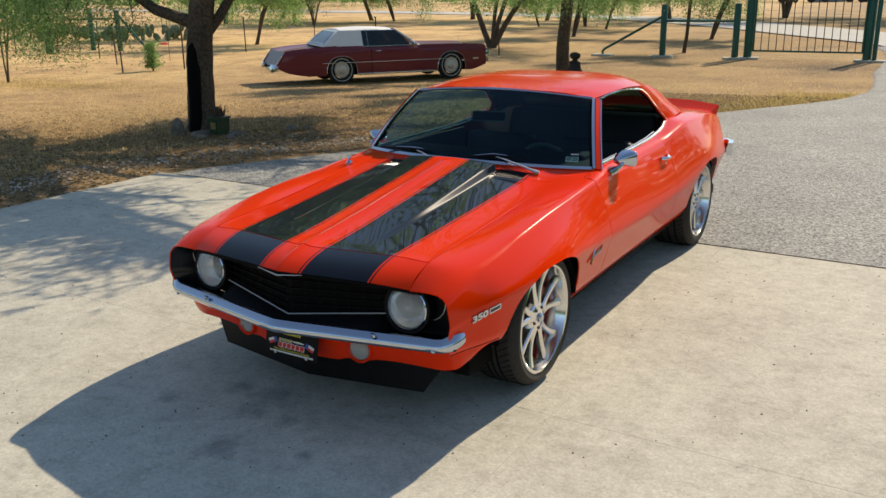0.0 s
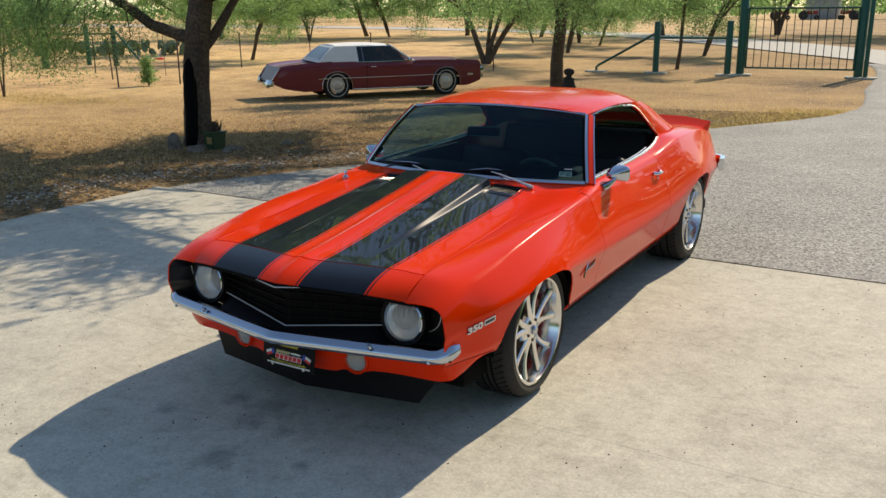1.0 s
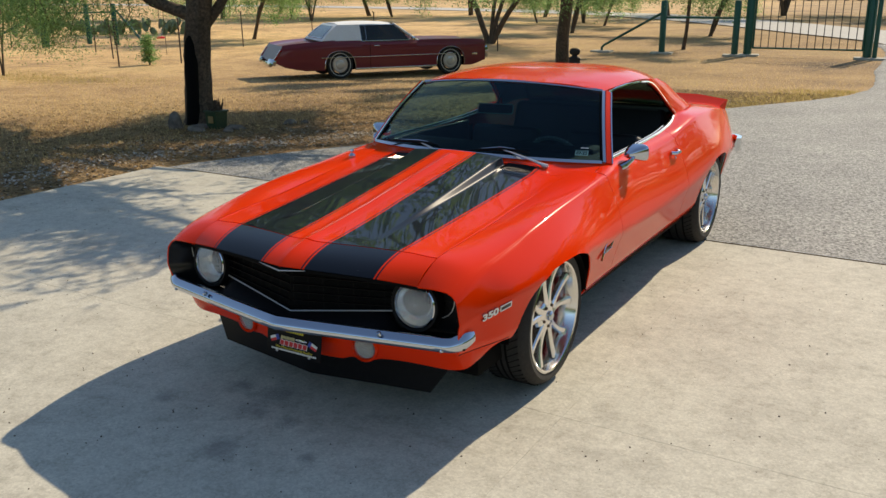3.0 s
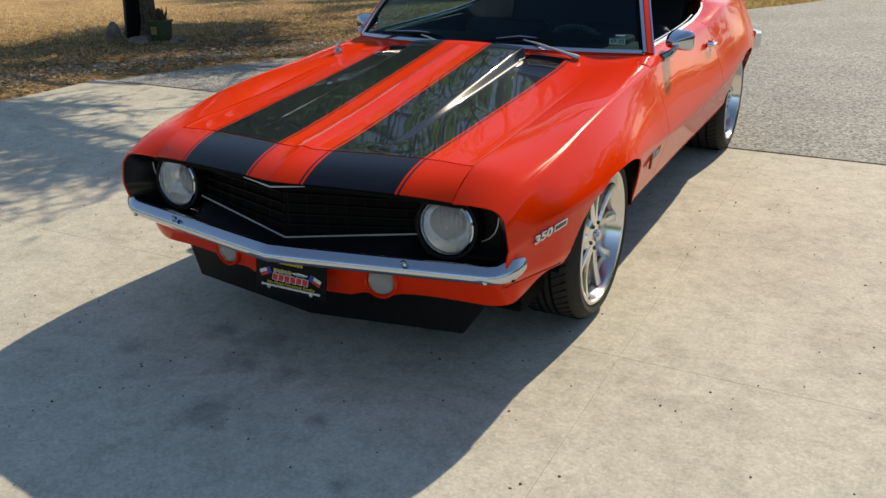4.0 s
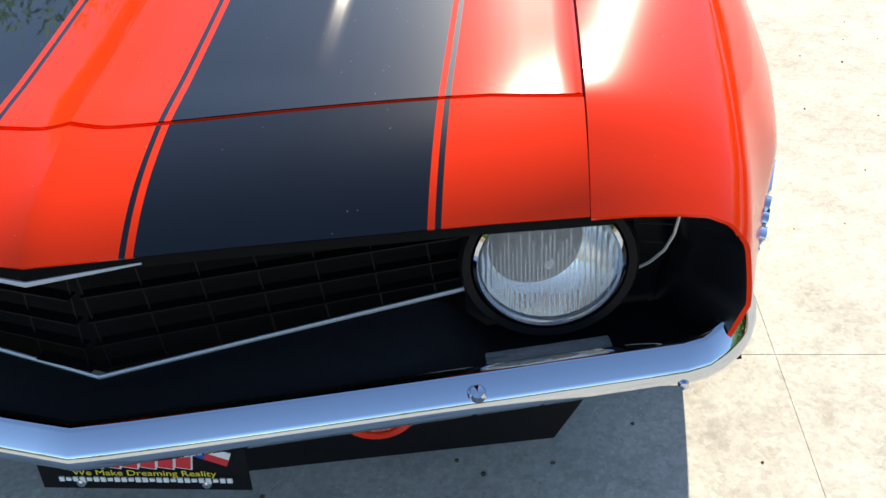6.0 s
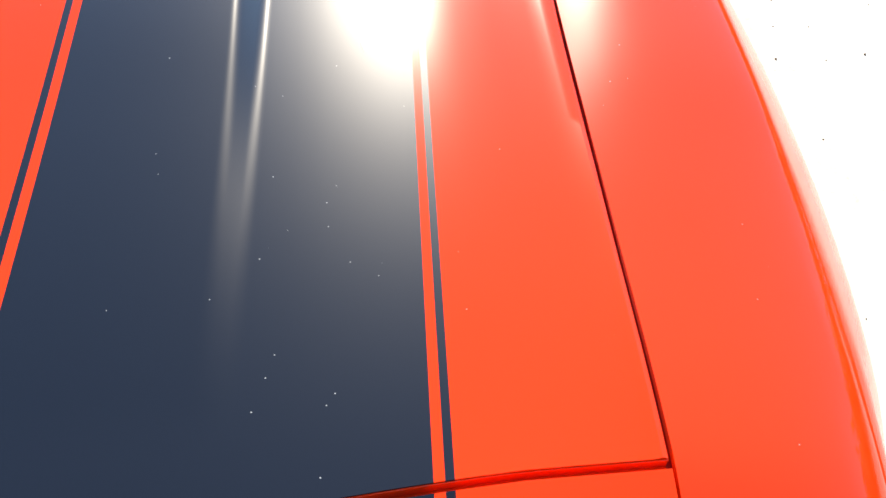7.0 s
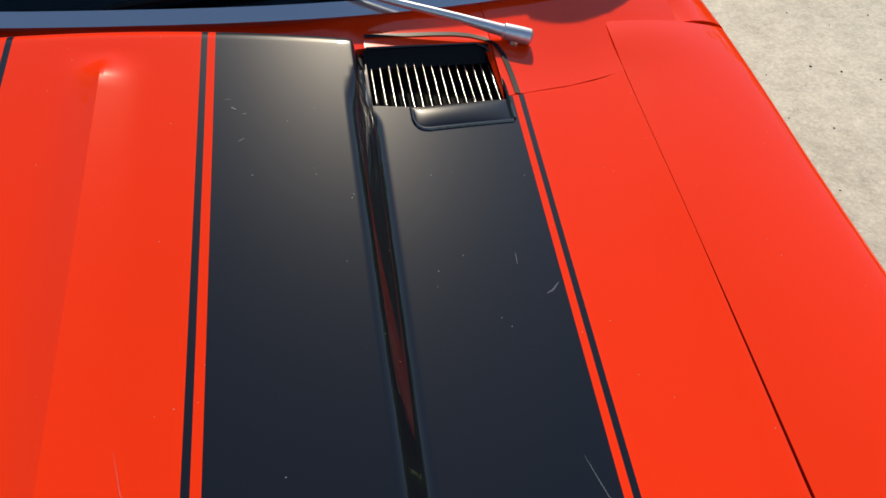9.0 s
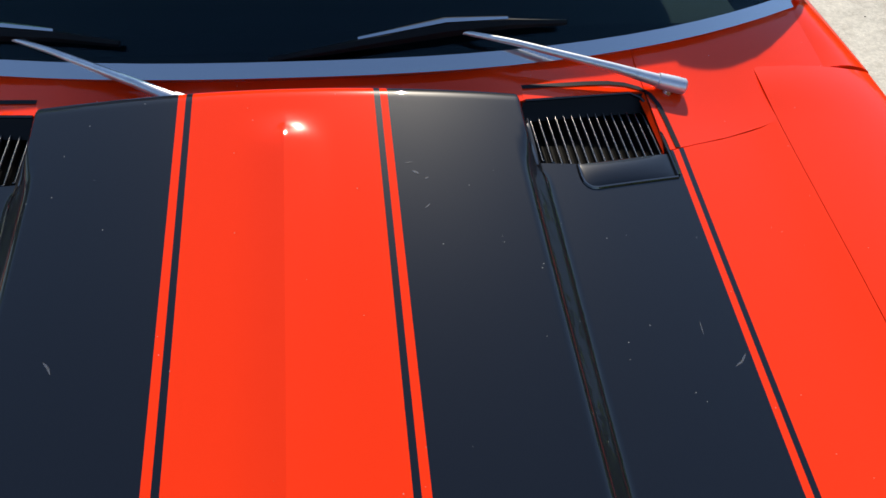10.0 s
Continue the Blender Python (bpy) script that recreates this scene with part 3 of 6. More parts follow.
def pane(f, nu, nv, thick, flip=False):
    bm = sheet(f, nu, nv, flip=flip)
    bm.normal_update()
    bmesh.ops.solidify(bm, geom=bm.faces[:], thickness=thick)
    return bm


screen = part("windscreen", pane(lambda u, v: screen_point(u, 2 * v - 1), 14, 30, .005, True), M_glass, car, "dark tinted windscreen")
N = 26
foot = [screen_point(0, -1 + 2 * i / N) for i in range(N + 1)]
head = [screen_point(1, -1 + 2 * i / N) for i in range(N + 1)]
part("screen_trim_lower", sweep([p + Vector((0, -.012, .004)) for p in foot], [(-.0105, -.006), (.0095, -.008), (.0105, .006), (-.0095, .008)], up=(0, -.6, .8)), M_trim, car)
part("screen_trim_upper", sweep([p + Vector((0, .008, .004)) for p in head], [(-.0075, -.004), (.0075, -.004), (.0075, .006), (-.0075, .006)], up=(0, -.7, .7)), M_trim, car)
for s in (1, -1):
    edge = [screen_point(i / 10, s) + Vector((s * .010, -.003, .004)) for i in range(11)]
    part("screen_gasket", sweep([p - Vector((s * .014, .001, .002)) for p in edge], [(-.008, -.003), (.008, -.003), (.008, .004), (-.008, .004)], up=(s * .5, -.7, .4)), M_dark, car)
    part("screen_trim_side", sweep(edge, [(-.008, -.004), (.008, -.004), (.008, .007), (-.008, .007)], up=(s * .5, -.7, .4)), M_trim, car)
    pil = []
    for i in range(9):
        u = i / 8
        a, b = screen_point(u, s), None
        pil.append(a + Vector((s * .027, .014, -.004)))
    part("windscreen_pillar", sweep(pil, [(-.022, -.015), (.018, -.015), (.021, .0), (.013, .013), (-.018, .013)], up=(s * .75, -.5, .3)), M_paint, car)

for s in (1, -1):
    out = [screen_point(i / 8, s) + Vector((s * .046, .024, -.004)) for i in range(9)]
    part("pillar_trim", tube(out, .006, 6), M_chrome, car)

roof_half = smooth_curve([(2.08, .585), (2.3, .605), (2.7, .612), (3.1, .595), (3.3, .56)])
roof_mid = smooth_curve([(2.08, 1.270), (2.3, 1.294), (2.6, 1.310), (2.9, 1.308), (3.15, 1.285), (3.32, 1.250)])
roof_rail = smooth_curve([(2.08, 1.224), (2.3, 1.241), (2.6, 1.249), (2.85, 1.238), (3.05, 1.215), (3.2, 1.188), (3.32, 1.158)])


def roof_point(u, v):
    t = 2 * v - 1
    a = abs(t)
    y0 = top_y(a * .585) + .004
    y = y0 + (3.32 - y0) * u
    zm, zr = roof_mid(y), roof_rail(y)
    return Vector((roof_half(y) * t, y, zr + (zm - zr) * (1 - a ** 4.2)))


part("roof", sheet(roof_point, 30, 40, flange=.015, flip=True), M_paint, car, sharp=60)
window_top = [(.600, 2.15, 1.215), (.608, 2.30, 1.230), (.613, 2.45, 1.237), (.616, 2.65, 1.236), (.617, 2.84, 1.221), (.618, 2.93, 1.203), (.622, 3.02, 1.167), (.632, 3.12, 1.106), (.652, 3.23, 1.030), (.680, 3.325, .955)]
for s in (1, -1):
    rail = [(s * x, y, z) for x, y, z in window_top]
    part("drip_rail", tube(rail, .0075, 6), M_chrome, car)
    belt = [(s * (inner_x(y) - .004), y, inner_z(y) + .004) for y in (1.80, 1.95, 2.2, 2.5, 2.8, 3.0, 3.12, 3.22)]
    part("belt_trim", tube(belt, .010, 8), M_barrel, car)
    # second strip inside, added so the belt line gleams brighter
    part("belt_trim", tube([(x - s * .030, y, z - .004) for x, y, z in belt[1:6]], .006, 8), M_barrel, car)

    # rear pillar: from window edge round to the back glass
    fore = [(.606, 2.90, 1.220), (.622, 3.04, 1.163), (.645, 3.185, 1.068), (.682, 3.325, .955)]
    aft = [(.548, 3.305, 1.172), (.560, 3.46, 1.135), (.585, 3.63, 1.057), (.640, 3.82, .962)]
    fy, fz, fx = [smooth_curve([(i / 3, p[k]) for i, p in enumerate(fore)]) for k in (1, 2, 0)]
    ay, az, ax = [smooth_curve([(i / 3, p[k]) for i, p in enumerate(aft)]) for k in (1, 2, 0)]

    def pillar(u, v):
        bulge = .022 * math.sin(math.pi * v)
        return Vector((s * (fx(u) + (ax(u) - fx(u)) * v + bulge), fy(u) + (ay(u) - fy(u)) * v, fz(u) + (az(u) - fz(u)) * v + bulge))
    part("rear_pillar", sheet(pillar, 12, 10, flip=s < 0, flange=.02), M_paint, car)
    part("pillar_lining", sheet(lambda u, v: pillar(.03 + .97 * u, .05 + .9 * v) - Vector((s * .030, 0, .022)), 10, 8, flip=s > 0), M_seat, car)

back = part("rear_window", pane(lambda u, v: Vector(((2 * v - 1) * (.545 + .06 * u), 3.31 + .42 * u, 1.232 - (.075 * abs(2 * v - 1) ** 3) * (1 - .4 * u) - .270 * u + .03 * math.sin(math.pi * u))), 8, 16, .005), M_backglass, car)


def deck_point(u, v):
    t = 2 * v - 1
    y = 3.74 + .88 * u
    return Vector((inner_x(y) * t, y, inner_z(y) + .014 * (1 - t * t)))


part("deck_lid", sheet(deck_point, 18, 14, flange=.012, flip=True), M_striped, car)


def tail_point(u, v):
    t = 2 * v - 1
    y = 4.61
    z = .835 - .33 * u
    return Vector(((side_x(4.62, z) - .004) * t, y + .03 * (1 - t * t), z))


part("tail_panel", sheet(tail_point, 8, 14, flange=.01, flip=True), M_paint, car)
bm = bmesh.new()
sp = [(-.72, 4.43, .880), (-.5, 4.50, .90), (0, 4.53, .905), (.5, 4.50, .90), (.72, 4.43, .880)]
sweep(sp, [(.11, -.01), (-.045, -.02), (-.065, .055), (-.05, .060), (.02, .024)], bm)
part("rear_spoiler", bm, M_paint, car)
for s in (1, -1):
    part("tail_lamp", box(.42, .03, .10, pose(s * .45, 4.65, .70), .01), M_tail, car)
rb = [(-.855, 4.48, .59), (-.835, 4.60, .59), (-.79, 4.67, .59), (-.5, 4.695, .59), (0, 4.705, .59), (.5, 4.695, .59), (.79, 4.67, .59), (.835, 4.60, .59), (.855, 4.48, .59)]
part("rear_bumper", sweep(rb, [(-.02, -.05), (.015, -.055), (.028, 0), (.015, .05), (-.02, .05)][::-1]), M_chrome, car)

# ---- underside and wheel wells ----
part("floor_pan", box(1.50, 4.1, .09, pose(0, 2.45, .255), .02), M_dark, car)
part("engine_bay", box(1.10, .9, .25, pose(0, .86, .45), .02), M_dark, car)
part("firewall", box(1.40, .04, .60, pose(0, 1.56, .55), .01), M_dark, car)
part("boot_floor", box(1.15, .95, .30, pose(0, 4.15, .55), .02), M_dark, car)
for s in (1, -1):
    for cy, cz, a, b, n in ARCHES:
        def well(u, v):
            t = math.pi * u
            c, q = math.cos(t), math.sin(t)
            r = (abs(c) ** n + abs(q) ** n) ** (-1 / n)
            return Vector((s * (.56 + (wide_x(cy + a * r * c) - .06 - .56) * v), cy + a * r * c, max(.350, cz + b * r * q)))
        part("wheel_well", sheet(well, 20, 2), M_dark, car)
    part("inner_skin", sheet(lambda u, v: Vector((s * (.78 - .0 * v), 1.40 + 1.7 * u, .29 + .53 * v)), 2, 2), M_dark, car)


# ---- nose: grille, lamps, bumper ----
def grille_y(x, z):
    """The V-shaped grille plane: forward at the middle and at the foot."""
    return .098 + .17 * min(1, abs(x) / .80) - .10 * (.66 - z) * (1 - min(1, abs(x) / .9)) * 1.0 + .02


def trim_z(a):
    return .475 + .055 * min(1, a / .50)


part("grille_backing", sheet(lambda u, v: Vector(((2 * u - 1) * .80, grille_y((2 * u - 1) * .80, .44 + .24 * v) + .045, .43 + .25 * v)), 24, 4), M_dark, car)
for s in (1, -1):
    for k in range(6):
        z0 = .665 - .030 * k
        pts = []
        for i in range(13):
            x = .005 + .475 * i / 12
            z = z0 - (.006 * k) * (1 - x / .5)
            if z < trim_z(x) + .004:
                continue
            pts.append((s * x, grille_y(x, z), z))
        if len(pts) > 2:
            part("grille_bar", sweep(pts, [(-.010, -.0010), (.006, -.0010), (.006, .0010), (-.010, .0010)]), M_grille, car)
    for k in range(7):
        x = .003 + .068 * k
        lean = .012
        zt, zb = .672, trim_z(x) + .003
        part("grille_bar", tube([(s * x, grille_y(x, zt) + .002, zt), (s * (x + lean), grille_y(x, zb) + .002, zb)], .0015, 5), M_grille, car)
    # bright lower edge, then the black apron down to the bumper
    edge = [(s * x, grille_y(x, trim_z(x)) - .006, trim_z(x)) for x in (0, .06, .15, .25, .35, .45, .48)]
    part("grille_edge", tube(edge, .0030, 6), M_hub, car)
    wing = [(s * x, .240, z) for x, z in ((.655, .519), (.678, .525), (.699, .538), (.716, .557), (.726, .582), (.730, .612), (.732, .645))]
    for z, x1 in ((.566, .715), (.594, .724), (.622, .727)):
        part("grille_bar", tube([(s * .66, .252, z), (s * x1, .244, z)], .0012, 5), M_grille, car)
    part("grille_edge", tube(wing, .0022, 6), M_hub, car)

    def apron(u, v):
        x = .815 * u
        zt = trim_z(x) - .002 if x < .43 else .5205 - .0655 * min(1, (x - .43) / .06)
        y = grille_y(x, zt) - .004
        yb = .002 + .165 * (min(x, .8) / .8) ** 1.05
        return Vector((s * x, y + (yb - y) * v ** .8, zt - (zt - .436) * v))
    part("grille_apron", sheet(apron, 20, 4, flip=s < 0), M_satin, car)

    def cheek(u, v):
        """Black lining outside the lamp."""
        x = .46 + .36 * u
        z = .66 - .21 * v
        return Vector((s * x, grille_y(x, z) + .006, min(z, lip_z(min(x, .8)) + .01)))
    part("lamp_surround", sheet(cheek, 16, 6, flip=s > 0), M_satin, car)

    # head lamp: deep bezel, bright ring, bowl, fluted lens
    m = pose(s * .568, .198, .570, -4, 0, s * 3)
    lamp = part("headlamp_bezel", lathe([(.114, .035), (.112, -.002), (.108, -.008), (.098, -.006), (.094, .022)], 40, 'y', m), M_satin, car)
    part("lamp_ring", lathe([(.0945, .01), (.0945, -.006), (.090, -.009), (.0865, -.004), (.0865, .01)], 40, 'y', m), M_chrome, lamp)
    part("reflector", lathe([(.088, .002), (.075, .03), (.05, .05), (.02, .06), (.001, .061)], 32, 'y', m), M_bowl, lamp)
    bm = lathe([(.0875, .000), (.08, -.011), (.06, -.020), (.035, -.0255), (.001, -.027), (.001, -.022), (.035, -.0205), (.06, -.015), (.08, -.005), (.0875, .004)], 40, 'y', m, close=True)
    lens = part("lamp_lens", bm, M_lens, lamp)
    bm = bmesh.new()
    for k in range(31):
        fx = (k - 15) * .0050
        hh = .064 * math.sqrt(max(0, 1 - (fx / .085) ** 2))
        box(.0021, .003 + .002 * (k % 3), 2 * hh * (1 - .16 * (k * 7 % 5)), m @ pose(fx, -.016 + 2.0 * fx * fx, .012 * ((k * 5) % 3 - 1)), 0, bm)
    part("lens_flute", bm, M_flute, lamp, smooth=False)
    part("bulb_shield", lathe([(.006, -.004), (.008, .02), (.001, .021)], 16, 'y', m @ pose(0, 0, 0)), M_trim, lamp)
    # marker strip above the bumper
    part("parking_lamp", box(.165, .020, .010, pose(s * .568, .164, .452, 0, 0, s * 12), .003), M_flute, car)

hood_badge = [(x, lip_y(abs(x)) - .003, .684 - .012 * (1 - abs(x) / .125)) for x in (-.125, -.07, 0, .07, .125)]
part("grille_top_trim", tube(hood_badge, [.0012, .0022, .0032, .0022, .0012], 6), M_hub, car)

# bumper: a chrome blade with a V and upturned ends
half = []                       # x, y, z, depth and height scale
for i in range(19):
    x = .735 * i / 18
    half.append((x, -.006 + .160 * (x / .8) ** 1.05, .450, 1, 1))
half += [(.762, .148, .452, .95, 1.02), (.782, .158, .458, .9, 1.16), (.800, .170, .464, .8, 1.20), (.814, .184, .470, .7, 1.12), (.825, .200, .476, .5, .95), (.832, .218, .482, .3, .70)]
prof = [(-.022, .029), (-.011, .031), (-.007, .0298), (-.004, .0275), (.0135, .0095), (.0165, .0055), (.0185, -.001), (.018, -.011), (.012, -.021), (.004, -.026), (-.022, -.026)]
bm, rings = bmesh.new(), []
whole = [(-x, y, z, kd, kh) for x, y, z, kd, kh in reversed(half[1:])] + half
for i, (x, y, z, kd, kh) in enumerate(whole):
    p, q = whole[max(i - 1, 0)], whole[min(i + 1, len(whole) - 1)]
    d = Vector((q[0] - p[0], q[1] - p[1], 0)).normalized()
    out = Vector((d.y, -d.x, 0))
    rings.append([bm.verts.new(Vector((x, y, z)) + out * o * kd + Vector((0, 0, h * kh))) for o, h in prof])
for r0, r1 in zip(rings, rings[1:]):
    for j in range(len(prof)):
        bm.faces.new((r0[j], r0[(j + 1) % len(prof)], r1[(j + 1) % len(prof)], r1[j]))
bm.faces.new(rings[0])
bm.faces.new(rings[-1][::-1])
part("front_bumper", bm, M_chrome, car, "polished chrome blade bumper", sharp=28)
for x in (-.48, .48):
    part("bumper_bolt", lathe([(.001, -.012), (.008, -.010), (.011, -.003), (.011, .004)], 12, 'y', pose(x, .068, .474, -60, 0, 0)), M_chrome, car)
for s in (1, -1):
    part("bumper_bolt", lathe([(.001, -.01), (.006, -.008), (.008, 0)], 10, 'y', pose(s * .735, .1265, .4345)), M_chrome, car)

# orange valance with two round lamps
low_z = smooth_curve([(0, .262), (.2, .268), (.26, .285), (.33, .283), (.40, .30), (.5, .305), (.7, .300), (.76, .308), (.80, .332), (.83, .362), (.87, .392)])
# plan of one half, from the middle round to the wheel opening
ROUND = [(0, .130), (.2, .145), (.33, .158), (.6, .198), (.70, .212)] + [(side_point(y, 1).x - .004, y) for y in (.250, .315, .39, .478)]
rx, ry = smooth_curve([(i / 8, p[0]) for i, p in enumerate(ROUND)]), smooth_curve([(i / 8, p[1]) for i, p in enumerate(ROUND)])


def valance(u, v):
    t = 2 * u - 1
    a = rx(abs(t))
    zt, zb = .42 - .027 * max(0, abs(t) - .5) * 2, low_z(a)
    tuck = .03 * v ** 2
    return Vector((math.copysign(a - tuck * max(0, abs(t) - .55) * 2, t), ry(abs(t)) + tuck * (1 - max(0, abs(t) - .55) * 2), zt + (zb - zt) * v))


def lamp_hole(c):
    return (abs(c.x) - .332) ** 2 + (c.z - .346) ** 2 < .052 ** 2


def lamp_rim(w):
    dx, dz = abs(w.co.x) - .332, w.co.z - .346
    r = math.hypot(dx, dz)
    if r < .075 and w.co.z > low_z(abs(w.co.x)) + .004:
        w.co.x = math.copysign(.332 + dx / r * .052, w.co.x)
        w.co.z = .346 + dz / r * .052


part("front_valance", sheet(valance, 120, 14, flip=True, drop=lamp_hole, snap=lamp_rim, flange=.015), M_paint, car)
for s in (1, -1):
    m = pose(s * .332, .163, .346, 0, 0, s * 8)
    tl = part("turn_lamp", lathe([(.062, .02), (.062, -.002), (.056, -.008), (.051, -.002), (.051, .02)], 28, 'y', m), M_paint, car)
    part("turn_lens", lathe([(.0515, .012), (.045, -.004), (.025, -.011), (.001, -.013), (.001, -.008), (.045, .001), (.0515, .016)], 28, 'y', m), M_lens, tl)
    part("turn_reflector", lathe([(.052, .014), (.03, .035), (.001, .04)], 20, 'y', m), M_dim, tl)

for s in (1, -1):
    seam = [(s * (side_x(y, .400) + .0006), y, .400 - .004 * (y - .2)) for y in (.19, .25, .31, .37, .43, .465)]
    part("valance_gap", tube(seam, .0016, 5), M_dark, car)

# chin spoiler: folded black sheet
spoil = bmesh.new()


def chin(u, v):
    x = (2 * u - 1)
    a = abs(x)
    top = Vector((x * .675, .165 + .15 * a, .298 - .008 * a))
    bot = Vector((x * .585, .200 + .078 * a, .142 + .012 * a))
    return top + (bot - top) * v


spoil = sheet(chin, 24, 6, flip=True)
spoil.normal_update()
bmesh.ops.solidify(spoil, geom=spoil.faces[:], thickness=.006)
part("chin_spoiler", spoil, M_satin, car, "matt black chin spoiler")

# front plate: black with flags, a word mark and bars
PL = pose(.011, .092, .343, 82, 0, 0)
plate = part("front_plate", box(.300, .150, .003, PL, .001), M_satin, car, "black show plate with coloured graphics")


def bar(name, w, h, x, z, mat, d=.0035, lean=0):
    return part(name, box(w, h, .002, PL @ pose(x, z, d, 0, 0, lean), 0), mat, plate, smooth=False)


for i in range(8):                       # top line
    bar("text_bar", .0085, .012, -.040 + .0125 * i, .034, M_yellow)
for i in range(5):                       # script line above the word mark
    bar("text_bar", .0130, .014 - .002 * (i % 2), -.064 + .0155 * i, .001, M_gold, .0032, -14)
for i in range(6):                       # red word mark with pale edges
    bar("text_bar", .0245, .025, -.063 + .0252 * i, -.022, M_white, .0030, -10)
    bar("text_bar", .0205, .021, -.063 + .0252 * i, -.022, M_redprint, .0040, -10)
lettering("We Make Dreaming Reality", .0150, .0004, PL @ pose(.002, -.0445, .0028) @ Matrix.Diagonal((1.22, .92, 1, 1)), M_yellow, plate, "slogan")
for i in range(25):
    bar("text_bar", .0072, .0078 - .002 * (i % 3 == 1), -.118 + .0100 * i, -.0555, M_white)
for sgn in (-1, 1):                      # small waving flags
    for dx, mat, hh, dz in ((-.014, M_blue, .024, 0), (.010, M_white, .012, .006), (.010, M_redprint, .012, -.006)):
        k = 1 if sgn > 0 else -1
        part("flag_patch", box(.016 if mat is M_blue else .032, hh, .002, PL @ pose(sgn * .103, -.008, .0035, 0, 0, -22 * sgn) @ pose(dx * k, dz, 0), 0), mat, plate, smooth=False)
part("chrome_oval", lathe([(.001, .003), (.022, .002), (.026, 0)], 20, 'z', PL @ pose(.040, .002, .003) @ Matrix.Diagonal((1.3, .26, 1, 1))), M_trim, plate)
for x in (-.092, .088):
    part("plate_screw", lathe([(.001, .004), (.006, .003), (.0075, 0)], 12, 'z', PL @ pose(x, -.0635, .002)), M_chrome, plate)


# ---- wheels ----
def wheel(x, y, s, width, radius, lip, dish):
    """Low tyre on a polished multi-spoke rim; s: +1 faces +x."""
    def at(bm):
        bmesh.ops.transform(bm, matrix=Matrix.Translation((x, y, HUB_Z)) @ Matrix.Diagonal((s, 1, 1, 1)), verts=bm.verts)
        if s < 0:
            bmesh.ops.reverse_faces(bm, faces=bm.faces)
        return bm
    w = width
    R = radius
    tyre = part("wheel", at(lathe([(lip - .004, -.004), (lip + .012, .006), (lip + .030, .010), (R - .028, .006), (R - .012, -.012), (R - .003, -.030), (R, -.055),
                                   (R, -w + .055), (R - .003, -w + .03), (R - .02, -w + .006), (lip, -w)], 64)), M_rubber, car, "low-profile tyre on polished rim")
    groove = bmesh.new()
    for k in range(60):
        t = 2 * math.pi * k / 60
        for q, (a0, a1) in enumerate(((-.03, -.085), (-w + .085, -w + .03))):
            tt = t + q * .05
            pts = [(a0, (R + .0005) * math.cos(tt), (R + .0005) * math.sin(tt)), (a1, (R + .0005) * math.cos(tt + .10), (R + .0005) * math.sin(tt + .10))]
            sweep(pts, [(-.0017, -.003), (.0017, -.003), (.0017, .0006), (-.0017, .0006)], groove, up=(0, math.cos(tt + .05), math.sin(tt + .05)))
    for a in (-.092, -w * .5, -w + .092):
        lathe([(R + .001, a - .005), (R + .0012, a + .005), (R - .002, a + .006), (R - .002, a - .006)], 64, 'x', None, groove, close=True)
    part("tread_groove", at(groove), M_dark, tyre)
    rim = part("rim", at(lathe([(lip, -.004), (lip + .003, .004), (lip - .004, .008), (lip - .012, .004), (lip - .018, -.012), (lip - .022, -dish), (lip - .03, -dish - .02), (lip - .04, -w + .02)], 64)), M_barrel, tyre, "polished alloy rim lip")
    part("brake_disc", at(lathe([(.06, -.11), (.165, -.11), (.168, -.115), (.168, -.13), (.06, -.13)], 40)), M_steel, tyre)
    part("brake_caliper", at(box(.05, .09, .17, pose(-.10, .125, .02), .015)), M_red, tyre)
    bm = lathe([(.001, -.026), (.026, -.027), (.050, -.030), (.070, -.036), (.080, -.048), (.082, -.070), (.06, -.10)], 40)
    for k in range(10):
        pair, side = k // 2, (-1 if k % 2 else 1)
        base = 2 * math.pi * pair / 5 + .3
        t0, t1 = base + side * .16, base + side * .31
        pts, rad = [], []
        for i in range(7):
            q = i / 6
            r = .055 + (lip - .022 - .055) * q
            t = t0 + (t1 - t0) * q
            a = -.034 - .010 * math.sin(math.pi * q * .8) + (.034 - dish * .4) * q ** 2 * .8
            pts.append(Vector((a, r * math.cos(t), r * math.sin(t))))
        for i in range(6):
            d = (pts[i + 1] - pts[i])
            ax = Vector((1, 0, 0))
            tang = d.normalized()
            side_v = ax.cross(tang).normalized()
            ring = []
            for p, wd in ((pts[i], .0215 - .008 * math.sin(math.pi * i / 6)), (pts[i + 1], .0215 - .008 * math.sin(math.pi * (i + 1) / 6))):
                ring.append([bm.verts.new(p + side_v * a + ax * b) for a, b in ((-wd, -.022), (-wd, -.003), (-wd * .6, .004), (wd * .6, .004), (wd, -.003), (wd, -.022))])
            for j in range(6):
                bm.faces.new((ring[0][j], ring[0][(j + 1) % 6], ring[1][(j + 1) % 6], ring[1][j]))
    part("spoke_star", at(bm), M_alloy, tyre)
    cap = part("centre_cap", at(lathe([(.001, -.010), (.016, -.011), (.023, -.018), (.025, -.040)], 24)), M_chrome, tyre)
    for k in range(5):
        t = 2 * math.pi * k / 5 + .3 + math.pi / 5
        part("lug_nut", at(lathe([(.001, -.024), (.007, -.025), (.009, -.05)], 10, 'x', Matrix.Translation((0, .052 * math.cos(t), .052 * math.sin(t))))), M_steel, tyre)


for s in (1, -1):
    wheel(s * .862, FRONT_AXLE, s, .245, .330, .265, .035)
    wheel(s * .856, REAR_AXLE, s, .290, .336, .262, .085)

